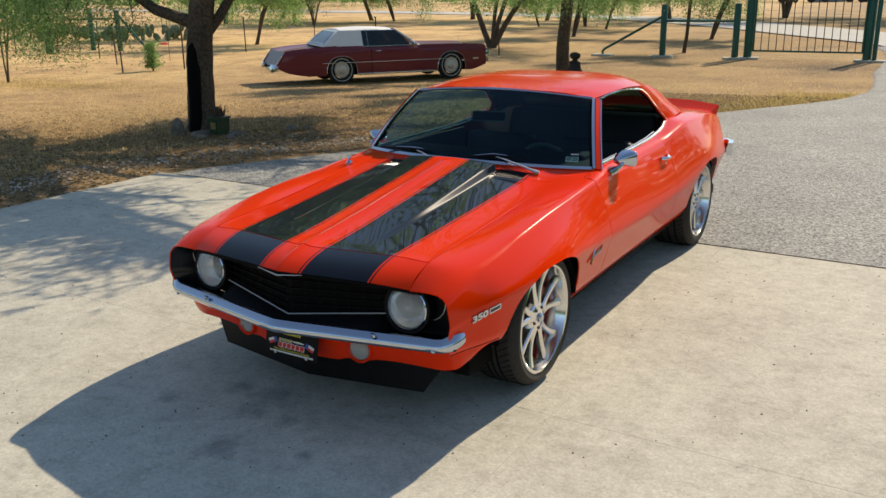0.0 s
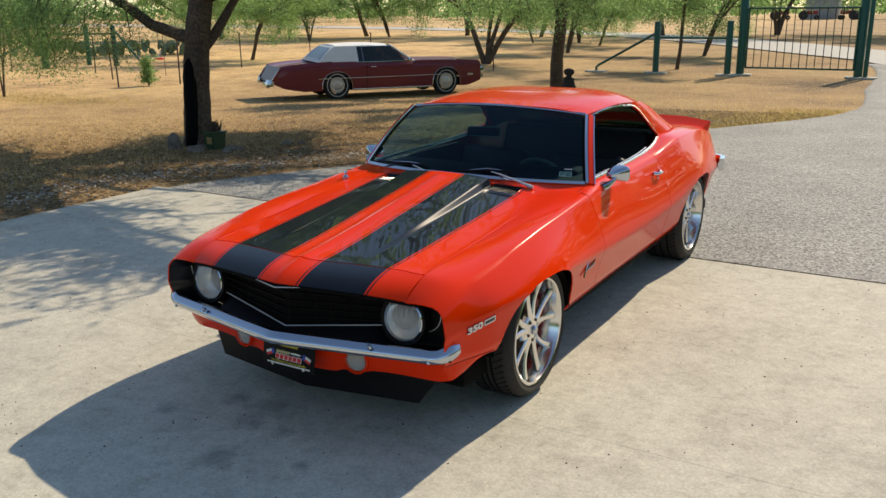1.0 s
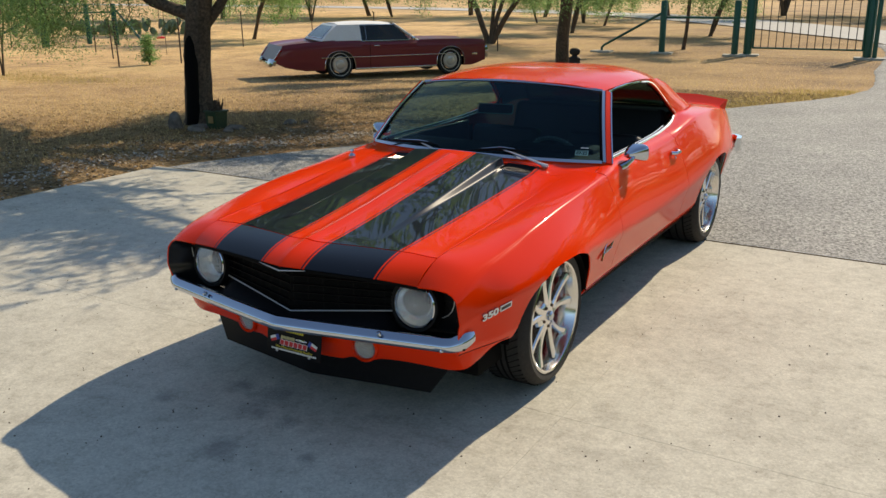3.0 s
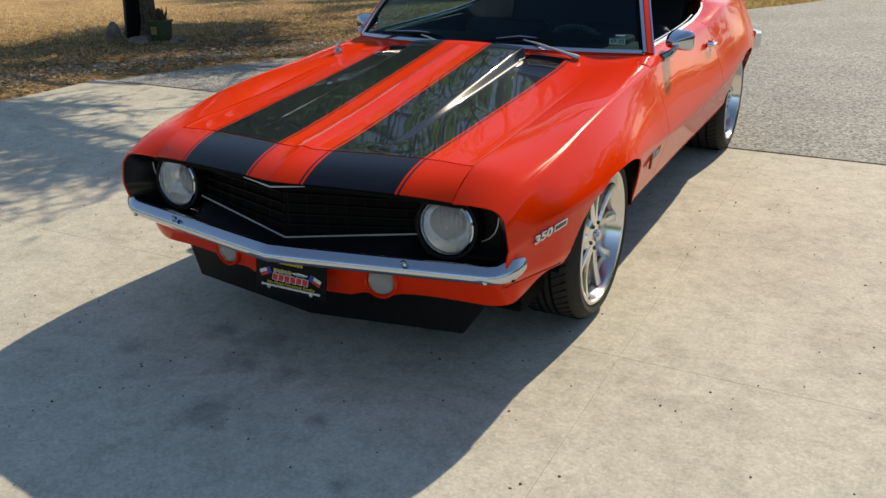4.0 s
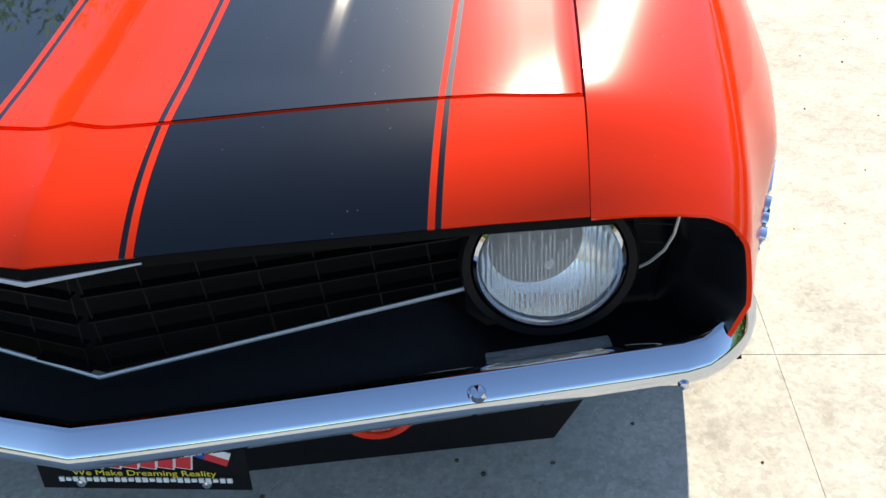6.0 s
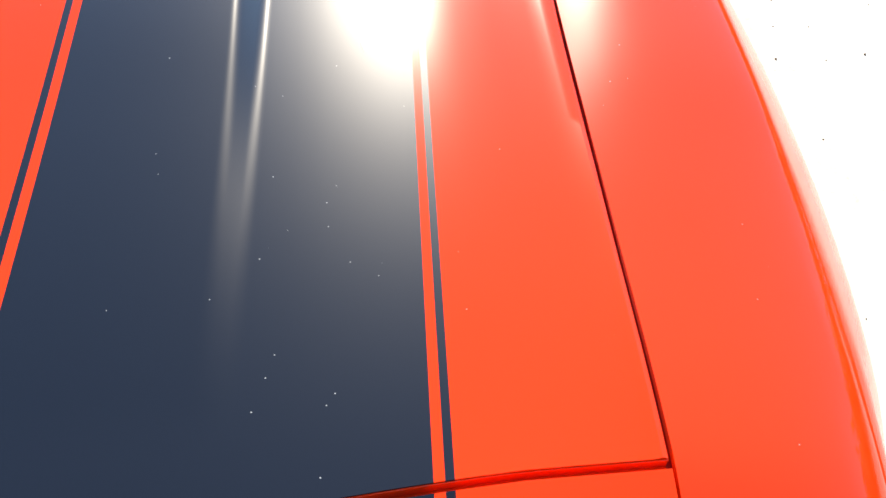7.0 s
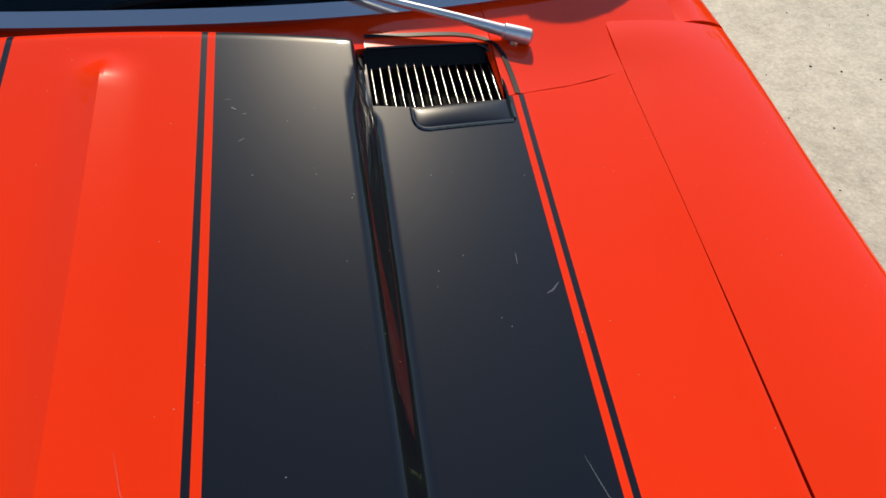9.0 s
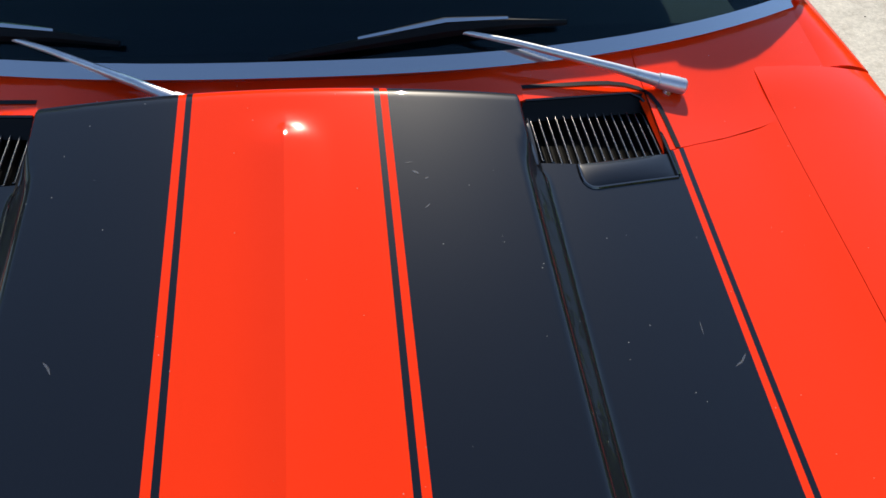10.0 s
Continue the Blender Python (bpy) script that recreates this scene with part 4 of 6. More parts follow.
# ---- mirrors, handles, wipers, badges ----
for s in (1, -1):
    foot_p, head_p = Vector((s * .822, 1.93, .868)), Vector((s * .850, 1.965, .908))
    mir = part("door_mirror", tube([foot_p + Vector((-s * .02, -.03, -.012)), foot_p + Vector((0, -.01, .0)), foot_p + Vector((s * .03, .01, .03)), head_p], [.020, .019, .011, .010], 10), M_chrome, DOORS[0 if s > 0 else 1])
    shell = lathe([(.001, -.082), (.016, -.074), (.036, -.045), (.053, -.010), (.058, .008), (.058, .014), (.054, .015), (.001, .012)], 32, 'y')
    for w in shell.verts:                      # squarish head, drawn in towards its tip
        r = math.hypot(w.co.x, w.co.z)
        if r > .002:
            c, q = abs(w.co.x) / r, abs(w.co.z) / r
            k = (c ** 4 + q ** 4) ** -.25
            w.co.x, w.co.z = w.co.x * k * 1.08 - s * .25 * min(0, w.co.y) * -1, w.co.z * k * .80 + .10 * min(0, w.co.y)
    shell.transform(pose(s * .853, 2.015, .925, 0, 0, -s * 14))
    part("mirror_shell", shell, M_chrome, mir, sharp=40)
    h = [(s * .842, 2.70, .808), (s * .868, 2.725, .806), (s * .870, 2.79, .806), (s * .840, 2.82, .806)]
    hd = part("door_handle", tube(h, [.012, .010, .010, .014], 8), M_chrome, DOORS[0 if s > 0 else 1])
    part("lock_button", lathe([(.001, .012), (.012, .010), (.014, 0)], 14, 'x', Matrix.Translation((s * .845, 2.765, .765)) @ Matrix.Diagonal((s, 1, 1, 1))), M_chrome, hd)

    # "350" badge with its flag-shaped end, and a script-like emblem as a plain slanted shape
    y0, z0 = .345, .556
    along = Vector((s * (side_x(y0 + .06, z0) - side_x(y0 - .06, z0)), .12, .018)).normalized() * s
    rise = Vector((s * (side_x(y0, z0 + .02) - side_x(y0, z0 - .02)), 0, .04)).normalized()
    out = along.cross(rise).normalized()
    rise = out.cross(along)
    base = Matrix((along, rise, out)).transposed().to_4x4()
    base.translation = Vector((s * side_x(y0, z0), y0, z0)) + out * .002
    lettering("350", .050, .005, base @ pose(-.040, 0, .0) @ Matrix.Diagonal((1.22, .86, 1, 1)), M_chrome, car, "engine_badge", "chrome number badge", .045)
    for dx, dz, w_, h_, mm in ((.048, .011, .064, .007, M_chrome), (.048, -.011, .064, .007, M_chrome), (.080, 0, .007, .028, M_chrome), (.018, 0, .006, .028, M_chrome), (.048, 0, .058, .016, M_black)):
        part("badge_frame", box(w_, h_, .007 if mm is M_chrome else .004, base @ pose(dx, dz, .001), .0015), mm, car)
    e0 = Vector((s * (side_x(1.45, .53) + .001), 1.45, .530))
    em = tube([e0 + Vector((0, -.07, -.045)), e0 + Vector((s * .006, -.035, .03)), e0 + Vector((s * .006, -.01, .05))], .006, 6)
    for k in range(4):
        tube([e0 + Vector((0, -.02 + k * .026, -.012 + k * .004)), e0 + Vector((s * .005, -.008 + k * .026, .012 + k * .004))], .005, 6, em)
    tube([e0 + Vector((0, -.05, -.018)), e0 + Vector((s * .004, .06, -.004))], .004, 6, em)
    part("fender_emblem", em, M_chrome, car)

for pv, elbow, tip_a, tip_b in (((.489, 1.595, .890), (.200, 1.650, .945), (-.021, 1.625, .920), (.363, 1.674, .936)),
                                ((-.120, 1.572, .898), (-.352, 1.684, .934), (-.62, 1.70, .925), (-.198, 1.650, .934))):
    pv, elbow, tip_a, tip_b = Vector(pv), Vector(elbow), Vector(tip_a), Vector(tip_b)
    d = (elbow - pv)
    wip = part("wiper", tube([pv - d * .082, pv - d * .078, pv - d * .068, pv - d * .03, pv + d * .05, pv + d * .055, pv + d * .25 + Vector((0, 0, .003)), pv + d * .7 + Vector((0, 0, .004)), elbow], [.0035, .0080, .0108, .0112, .0104, .0086, .006, .0042, .003], 12), M_arm, car, "brushed metal wiper arm")
    part("wiper_pivot", lathe([(.0085, -.022), (.0085, -.014), (.007, -.004), (.001, -.002)], 16, 'z', Matrix.Translation(pv)), M_chrome, wip)
    m1, m2 = tip_a + (elbow - tip_a) * .5, elbow + (tip_b - elbow) * .5
    part("wiper_blade", tube([tip_a, m1 + Vector((0, -.004, .002)), elbow + Vector((0, -.003, .000)), m2 + Vector((0, -.003, .004)), tip_b], [.004, .007, .010, .007, .004], 6), M_satin, wip)
    part("blade_bridge", tube([m1 + Vector((0, 0, .008)), elbow + Vector((0, 0, .010)), m2 + Vector((0, 0, .010))], [.003, .005, .003], 6), M_trim, wip)


# ---- cabin ----
part("dashboard", box(1.34, .42, .16, pose(0, 1.93, .815), .05, seg=3), M_dash, car)
part("dash_hood", box(.50, .16, .06, pose(.36, 2.06, .895), .025, seg=3), M_dash, car)
def bucket(x, y):
    part("seat", box(.50, .52, .18, pose(x, y, .43, 6, 0, 0), .05, seg=3), M_seat, car)
    part("seat_back", box(.50, .16, .48, pose(x, y + .28, .64, -14, 0, 0), .055, seg=3), M_seat, car)
bucket(.36, 2.52)
bucket(-.36, 2.52)
part("rear_seat", box(1.15, .5, .2, pose(0, 3.15, .50), .05, seg=3), M_seat, car)
part("rear_seat_back", box(1.15, .18, .46, pose(0, 3.42, .74, -18, 0, 0), .05, seg=3), M_seat, car)
part("parcel_shelf", box(1.15, .35, .02, pose(0, 3.64, .94)), M_satin, car)
part("headliner", sheet(lambda u, v: Vector((roof_point(u, v).x * .994, roof_point(u, v).y + .01, roof_point(u, v).z - .017)), 10, 10), M_dark, car)
for s in (1, -1):
    part("door_card", box(.03, 1.02, .58, pose(s * .70, 2.37, .60), .012), M_seat, car)
rimw = part("steering_wheel", lathe([(.175 + .012 * math.cos(a), .012 * math.sin(a)) for a in [k * math.pi / 4 for k in range(8)]], 40, 'y', pose(.335, 2.10, .800, 24, 0, 0), close=True), M_dim, car)
part("steering_hub", lathe([(.001, -.02), (.04, -.015), (.045, .02), (.02, .05), (.018, .2)], 16, 'y', pose(.335, 2.10, .800, 24, 0, 0) @ pose(0, 0, 0, 0, 0, 180)), M_satin, rimw)
for a in (0, 120, 240):
    t = radians(a)
    part("wheel_spoke", box(.024, .006, .15, pose(.335, 2.10, .800, 24, 0, 0) @ pose(.1 * math.sin(t), 0, .1 * math.cos(t), 0, a, 0), .002), M_trim, rimw)
for k in range(11):
    t = radians(-30 + 6 * k)
    # white colour stands in for the studs' glints in the dim cabin
    part("rim_stud", lathe([(.001, .007), (.006, .004), (.007, 0), (.006, -.004)], 8, 'y', pose(.335, 2.10, .800, 24, 0, 0) @ pose(.186 * math.sin(t), -.004, .186 * math.cos(t), -70, 0, 0)), M_white, rimw)
mirror_in = part("rear_view_mirror", box(.215, .022, .054, pose(-.04, 2.05, 1.103, -14, 0, 10), .012), M_satin, car)
mc = pose(-.04, 2.05, 1.103, -14, 0, 10)
part("mirror_frame", tube([mc @ Vector(p) for p in ((-.108, -.012, -.022), (-.100, -.012, -.028), (.100, -.012, -.028), (.108, -.012, -.022), (.110, -.012, .020), (.100, -.012, .028), (-.100, -.012, .028), (-.110, -.012, .020), (-.108, -.012, -.022))], .0026, 6), M_mint, mirror_in)
part("mirror_glass", box(.20, .002, .046, pose(-.04, 2.05, 1.103, -14, 0, 10) @ pose(0, .0125, 0), 0), M_mirror, mirror_in)
part("mirror_stem", tube([(-.04, 2.066, 1.13), (-.02, 2.09, 1.225)], .008, 8), M_satin, mirror_in)
c0 = screen_point(.10, .865) + Vector((0, -.0045, .0060))
flat = Euler((radians(40), 0, radians(16))).to_matrix().to_4x4()
st = part("inspection_sticker", box(.070, .036, .0012, Matrix.Translation(c0) @ flat), M_mint, car, "pale green inspection sticker")
lettering("07-22", .0255, .0004, Matrix.Translation(c0) @ flat @ pose(0, -.003, .0012), M_dark, st, "sticker_print", bold=.03)
part("sticker_border", box(.064, .003, .0008, Matrix.Translation(c0) @ flat @ pose(0, .0135, .0010)), M_dark, st, smooth=False)

part("service_label", box(.042, .006, .0010, Matrix.Translation(c0) @ flat @ pose(.012, .036, -.001)), M_white, car, smooth=False)

# aerial base on the far front wing
part("aerial_base", lathe([(.020, -.012), (.020, .004), (.015, .010), (.009, .018), (.009, .026), (.012, .030), (.010, .038), (.001, .042)], 20, 'z', pose(-.668, 1.452, .861)), M_chrome, car, "small chrome aerial base")


# ---- the yard ----
def ground_z(x, y):
    """Level round the car, then a gentle fall towards the fence."""
    s = -0.515 * x + 0.857 * y
    t = min(max(s - 6, 0), 14.5)
    return -0.03 * t


def dry_ground(name):
    m = material(name, (0.3, 0.2, 0.1), 0.95)
    v = coords(m)
    f1, c1 = noise_ramp(m, v, 0.22, [(0.32, (0.38, 0.255, 0.14)), (0.44, (0.72, 0.48, 0.24)), (0.58, (0.92, 0.64, 0.32)), (0.74, (0.68, 0.50, 0.23))], 8)
    f2, c2 = noise_ramp(m, v, 11, [(0.34, (0.50, 0.47, 0.42)), (0.47, (0.90, 0.88, 0.84)), (0.66, (1.0, 1.0, 1.0))], 12, 0.8)
    f3, c3 = noise_ramp(m, v, 1.6, [(0.36, (0.66, 0.62, 0.57)), (0.56, (1, 1, 1))], 8, 0.7)
    f4, c4 = noise_ramp(m, v, 45, [(0.36, (0.48, 0.45, 0.40)), (0.50, (0.97, 0.95, 0.92)), (0.68, (1.35, 1.32, 1.25))], 8, 0.8)
    c = mixed(m, 1.0, mixed(m, 1.0, c1, c2, "MULTIPLY"), c3, "MULTIPLY")
    c = mixed(m, 1.0, c, c4, "MULTIPLY")
    sep = node(m, "SeparateXYZ")
    wire(m, v, sep.inputs[0])
    earth = node(m, "MapRange")
    for key, value in (("From Min", -25.0), ("From Max", -9.0)):
        earth.inputs[key].default_value = value
    wire(m, sep.outputs[0], earth.inputs["Value"])
    c = mixed(m, calc(m, 'MULTIPLY', earth.outputs[0], calc(m, 'MULTIPLY_ADD', f3, 0.9, 0.15)), c, mixed(m, 1.0, c, (0.30, 0.27, 0.25), "MULTIPLY"))
    wire(m, c, shader(m).inputs["Base Color"])
    bump(m, f2, 0.9, 0.03)
    return m


def asphalt_mat():
    m = material("asphalt", (0.2, 0.2, 0.2), 0.85)
    v = coords(m)
    vo = node(m, "TexVoronoi", Scale=60.0)
    wire(m, v, vo.inputs["Vector"])
    r = node(m, "ValToRGB")
    for e, (p, c) in zip(r.color_ramp.elements, ((0.0, (0.065, 0.067, 0.07)), (1.0, (0.51, 0.512, 0.49)))):
        e.position, e.color = p, (*c, 1)
    wire(m, vo.outputs["Color"], r.inputs["Fac"])
    f, c2 = noise_ramp(m, v, 0.7, [(0.3, (0.72, 0.72, 0.73)), (0.7, (1.04, 1.04, 1.02))], 7)
    wire(m, mixed(m, 1.0, r.outputs["Color"], c2, "MULTIPLY"), shader(m).inputs["Base Color"])
    bump(m, vo.outputs["Distance"], 0.8, 0.006)
    return m


def concrete_mat():
    m = material("concrete", (0.42, 0.38, 0.32), 0.85)
    v = coords(m)
    f1, c1 = noise_ramp(m, v, 0.8, [(0.30, (0.49, 0.465, 0.405)), (0.55, (0.58, 0.555, 0.48)), (0.8, (0.52, 0.495, 0.43))], 8)
    f2, c2 = noise_ramp(m, v, 75, [(0.30, (0.60, 0.60, 0.585)), (0.43, (0.89, 0.89, 0.885)), (0.56, (1, 1, 1)), (0.70, (1.10, 1.095, 1.08))], 12, 0.9)
    f3, c3 = noise_ramp(m, v, 3.2, [(0.34, (0.80, 0.79, 0.77)), (0.47, (0.95, 0.95, 0.94)), (0.62, (1.05, 1.05, 1.04))], 14, 0.8)
    c = mixed(m, 1.0, mixed(m, 1.0, c1, c2, "MULTIPLY"), c3, "MULTIPLY")
    f8, c8 = noise_ramp(m, v, 14, [(0.36, (0.82, 0.81, 0.79)), (0.50, (0.98, 0.98, 0.98)), (0.66, (1.06, 1.06, 1.05))], 8, 0.75)
    c = mixed(m, 1.0, c, c8, "MULTIPLY")
    vp = node(m, "TexVoronoi", Scale=48.0)
    wire(m, v, vp.inputs["Vector"])
    f9, c9 = noise_ramp(m, v, 2.2, [(0.42, (0, 0, 0)), (0.62, (1, 1, 1))], 8, 0.7)
    pit = calc(m, 'MULTIPLY', calc(m, 'LESS_THAN', vp.outputs["Distance"], 0.13), c9)
    c = mixed(m, calc(m, 'MULTIPLY', pit, 0.40), c, (0.22, 0.205, 0.18))
    # dark oil spots and pale scuffs
    vo = node(m, "TexVoronoi", Scale=1.7)
    wire(m, v, vo.inputs["Vector"])
    spot = calc(m, 'LESS_THAN', vo.outputs["Distance"], 0.055)
    f4, c4 = noise_ramp(m, v, 1.9, [(0.57, (0, 0, 0)), (0.68, (1, 1, 1))], 7, 0.65)
    c = mixed(m, calc(m, 'MULTIPLY', spot, 0.10), c, (0.12, 0.11, 0.10))
    c = mixed(m, calc(m, 'MULTIPLY', c4, 0.20), c, (0.22, 0.20, 0.17))
    f6, c6 = noise_ramp(m, v, 5.5, [(0.60, (0, 0, 0)), (0.70, (1, 1, 1))], 5, 0.6)
    c = mixed(m, calc(m, 'MULTIPLY', c6, 0.16), c, (0.20, 0.19, 0.175))
    f7, c7 = noise_ramp(m, v, 1.1, [(0.60, (0, 0, 0)), (0.72, (1, 1, 1))], 10, 0.8)
    c = mixed(m, calc(m, 'MULTIPLY', c7, 0.30), c, (0.74, 0.72, 0.66))
    # old oil stains where the car is parked
    tc, stain = node(m, "TexCoord"), None
    wob = node(m, "TexNoise", Scale=7.0, Detail=6.0)
    wire(m, v, wob.inputs["Vector"])
    for x, y, r in ((-.19, .14, .13), (-.40, .17, .07), (-.16, .02, .08), (.33, .22, .05), (.03, -.03, .06), (-.05, -.32, .09), (.30, -.20, .04), (-.62, -.10, .06), (.55, -.45, .05)):
        d = m.node_tree.nodes.new("ShaderNodeVectorMath")
        d.operation = 'DISTANCE'
        wire(m, tc.outputs["Object"], d.inputs[0])
        d.inputs[1].default_value = (x, y, 0)
        edge = calc(m, 'ADD', calc(m, 'DIVIDE', d.outputs["Value"], r), calc(m, 'MULTIPLY_ADD', wob.outputs["Fac"], 2.4, -1.2))
        k = node(m, "Math", operation='SUBTRACT')
        k.use_clamp = True
        k.inputs[0].default_value = 1.25
        wire(m, edge, k.inputs[1])
        stain = k.outputs[0] if stain is None else calc(m, 'MAXIMUM', stain, k.outputs[0])
    c = mixed(m, calc(m, 'MULTIPLY', stain, 0.45), c, (0.14, 0.135, 0.135))
    # exposed pale grains in worn areas
    vg = node(m, "TexVoronoi", Scale=85.0)
    wire(m, v, vg.inputs["Vector"])
    f5, c5 = noise_ramp(m, v, 3.0, [(0.46, (0, 0, 0)), (0.60, (1, 1, 1))], 8, 0.7)
    grain = calc(m, 'MULTIPLY', calc(m, 'LESS_THAN', vg.outputs["Distance"], 0.15), c5)
    c = mixed(m, calc(m, 'MULTIPLY', grain, 0.62), c, (0.80, 0.77, 0.69))
    ve = node(m, "TexVoronoi", Scale=105.0)
    wire(m, v, ve.inputs["Vector"])
    one = node(m, "SeparateColor")
    wire(m, ve.outputs["Color"], one.inputs[0])
    tone = node(m, "ValToRGB")
    for e, (p, k) in zip(tone.color_ramp.elements, ((0.0, 0.86), (1.0, 1.07))):
        e.position, e.color = p, (k, k, k * .985, 1)
    wire(m, one.outputs[0], tone.inputs["Fac"])
    c = mixed(m, 1.0, c, tone.outputs["Color"], "MULTIPLY")
    wire(m, c, shader(m).inputs["Base Color"])
    bump(m, f2, 0.2, 0.002)
    return m


M_ground, M_asphalt, M_concrete = dry_ground("dry_grass_ground"), asphalt_mat(), concrete_mat()
M_gravel = speckled("gravel_stone", (0.58, 0.53, 0.45), 0.9, 30, 0.45)
M_bark = speckled("mesquite_bark", (0.125, 0.090, 0.062), 0.95, 25, 0.6, bumpy=1.0)
M_leaf = material("mesquite_leaf", (0.085, 0.16, 0.03), 0.6)
M_straw = material("dry_grass_blade", (0.42, 0.30, 0.12), 0.9)
M_road = speckled("pale_gravel_road", (0.52, 0.50, 0.46), 0.95, 8, 0.15)


def leafy(m, a, b):
    gi = node(m, "NewGeometry")
    c = mixed(m, gi.outputs["Random Per Island"], a, b)
    wire(m, c, shader(m).inputs["Base Color"])
    shader(m).inputs["Subsurface Weight"].default_value = 0.0
    tr = m.node_tree.nodes.new("ShaderNodeBsdfTranslucent")
    wire(m, c, tr.inputs["Color"])
    mx = m.node_tree.nodes.new("ShaderNodeMixShader")
    mx.inputs[0].default_value = 0.68
    out = m.node_tree.nodes["Material Output"]
    wire(m, shader(m).outputs[0], mx.inputs[1])
    wire(m, tr.outputs[0], mx.inputs[2])
    wire(m, mx.outputs[0], out.inputs["Surface"])


leafy(M_leaf, (0.105, 0.225, 0.060), (0.36, 0.54, 0.22))
leafy(M_straw, (0.52, 0.37, 0.175), (0.92, 0.69, 0.34))

# one sheet of ground that reaches the horizon, finer near the yard
gx = [-900, -500, -300, -200, -140] + [-100 + 4 * i for i in range(36)] + [44, 60, 90, 140, 250, 500, 900]
gy = [-900, -400, -150, -60, -30, -15] + [-8 + 2 * i for i in range(50)] + [96, 110, 140, 180, 250, 400, 900]
bm = bmesh.new()
gv = [[bm.verts.new((x, y, ground_z(x, y) - .035)) for y in gy] for x in gx]
for i in range(len(gx) - 1):
    for j in range(len(gy) - 1):
        bm.faces.new((gv[i][j], gv[i + 1][j], gv[i + 1][j + 1], gv[i][j + 1]))
ground = tagged(new("ground", finish(bm, M_ground, "ground")), "dry golden grass and bare earth yard", "ground", kind="structure")

# asphalt drive: between its two edges, curving to the gate
EDGE_L = [(3.69, -4.95), (5.0, -4.5), (6.0, -4.07), (9.0, -2.6), (12.3, -1.09), (14.2, -.2), (15.8, .38), (18, .60), (20.5, .45), (24, .12), (28, .0), (32, -.3), (36, -1.0)]
EDGE_R = [(3.69, 14.0), (8, 13.5), (12.3, 12), (16, 9.0), (20, 6.5), (28, 5.5), (36, 5.0)]
el, er = smooth_curve(EDGE_L), smooth_curve(EDGE_R)


def drive(u, v):
    y = 3.69 + (36 - 3.69) * u
    a, b = el(y) + .10 * noise.noise((y * 1.3, 3.1, 0)), er(y)
    x = a + (b - a) * v
    return Vector((x, y, ground_z(x, y) + .004 - (.03 if v in (0, 1) else 0)))


bm = sheet(drive, 0, 0, us=[i / 90 for i in range(91)], vs=[0, .01, .1, .2, .3, .4, .5, .6, .7, .8, .9, .99, 1], flip=True)
tagged(new("road", finish(bm, M_asphalt, "road")), "weathered grey asphalt driveway with exposed aggregate", "driveway", kind="structure")
# far pale road beyond the gate
far_mid = [(2.2, 36), (.5, 40), (-3.6, 46), (-8, 53), (-14, 61), (-22, 70), (-37, 80), (-60, 90), (-85, 97), (-130, 104), (-220, 110)]
bm = bmesh.new()
rows = []
for i, (x, y) in enumerate(far_mid):
    a, b = Vector((*far_mid[max(i - 1, 0)], 0)), Vector((*far_mid[min(i + 1, len(far_mid) - 1)], 0))
    d = (b - a).normalized()
    o = Vector((d.y, -d.x, 0)) * (2.6 + .012 * i * i * 2)
    rows.append([bm.verts.new((x + o.x * k, y + o.y * k, ground_z(x, y) + .015)) for k in (-1, 0, 1)])
for a, b in zip(rows, rows[1:]):
    for k in (0, 1):
        bm.faces.new((a[k], b[k], b[k + 1], a[k + 1]))
tagged(new("far_road", finish(bm, M_road, "far_road")), "pale gravel lane curving away beyond the gate", "road", kind="structure")

# concrete apron in slabs
pavement = tagged(new("pavement"), "light grey concrete parking apron in large slabs", "pavement", kind="structure")
SX, SY = [-4.95, -2.01, 1.04, 4.09, 7.14, 10.2], [-9.0, -5.47, -2.42, .63, 3.68]
for i in range(len(SX) - 1):
    for j in range(len(SY) - 1):
        w, h = SX[i + 1] - SX[i] - .0007, SY[j + 1] - SY[j] - .0015
        bm = box(w, h, .12, pose((SX[i] + SX[i + 1]) / 2, (SY[j] + SY[j + 1]) / 2, -.06), .0009)
        part("concrete_slab", bm, M_concrete, pavement, smooth=False)


part("joint_filler", box(SX[-1] - SX[0] - .02, SY[-1] - SY[0] - .02, .02, pose((SX[0] + SX[-1]) / 2, (SY[0] + SY[-1]) / 2, -.0125)), M_concrete, pavement, smooth=False)


# ---- trees ----
def leaf_cloud(rng, centres, count, spread, size):
    """Feathery sprays: many small two-sided blades about the twig ends."""
    verts, faces = [], []
    per = max(1, count // len(centres))
    for c in centres:
        for _ in range(per):
            p = Vector(c) + Vector((rng.gauss(0, spread), rng.gauss(0, spread), rng.gauss(0, spread * .6)))
            d = Vector((rng.uniform(-1, 1), rng.uniform(-1, 1), rng.uniform(-1.1, .3))).normalized()
            sd = d.cross(Vector((rng.uniform(-1, 1), rng.uniform(-1, 1), rng.uniform(-1, 1)))).normalized()
            L, W = size * rng.uniform(.6, 1.3), size * .16
            n = len(verts)
            verts += [p - sd * W * .3, p + d * L * .5 - sd * W, p + d * L, p + d * L * .5 + sd * W]
            faces.append((n, n + 1, n + 2, n + 3))
    me = bpy.data.meshes.new("crown")
    me.from_pydata([tuple(v) for v in verts], [], faces)
    me.materials.append(M_leaf)
    return me


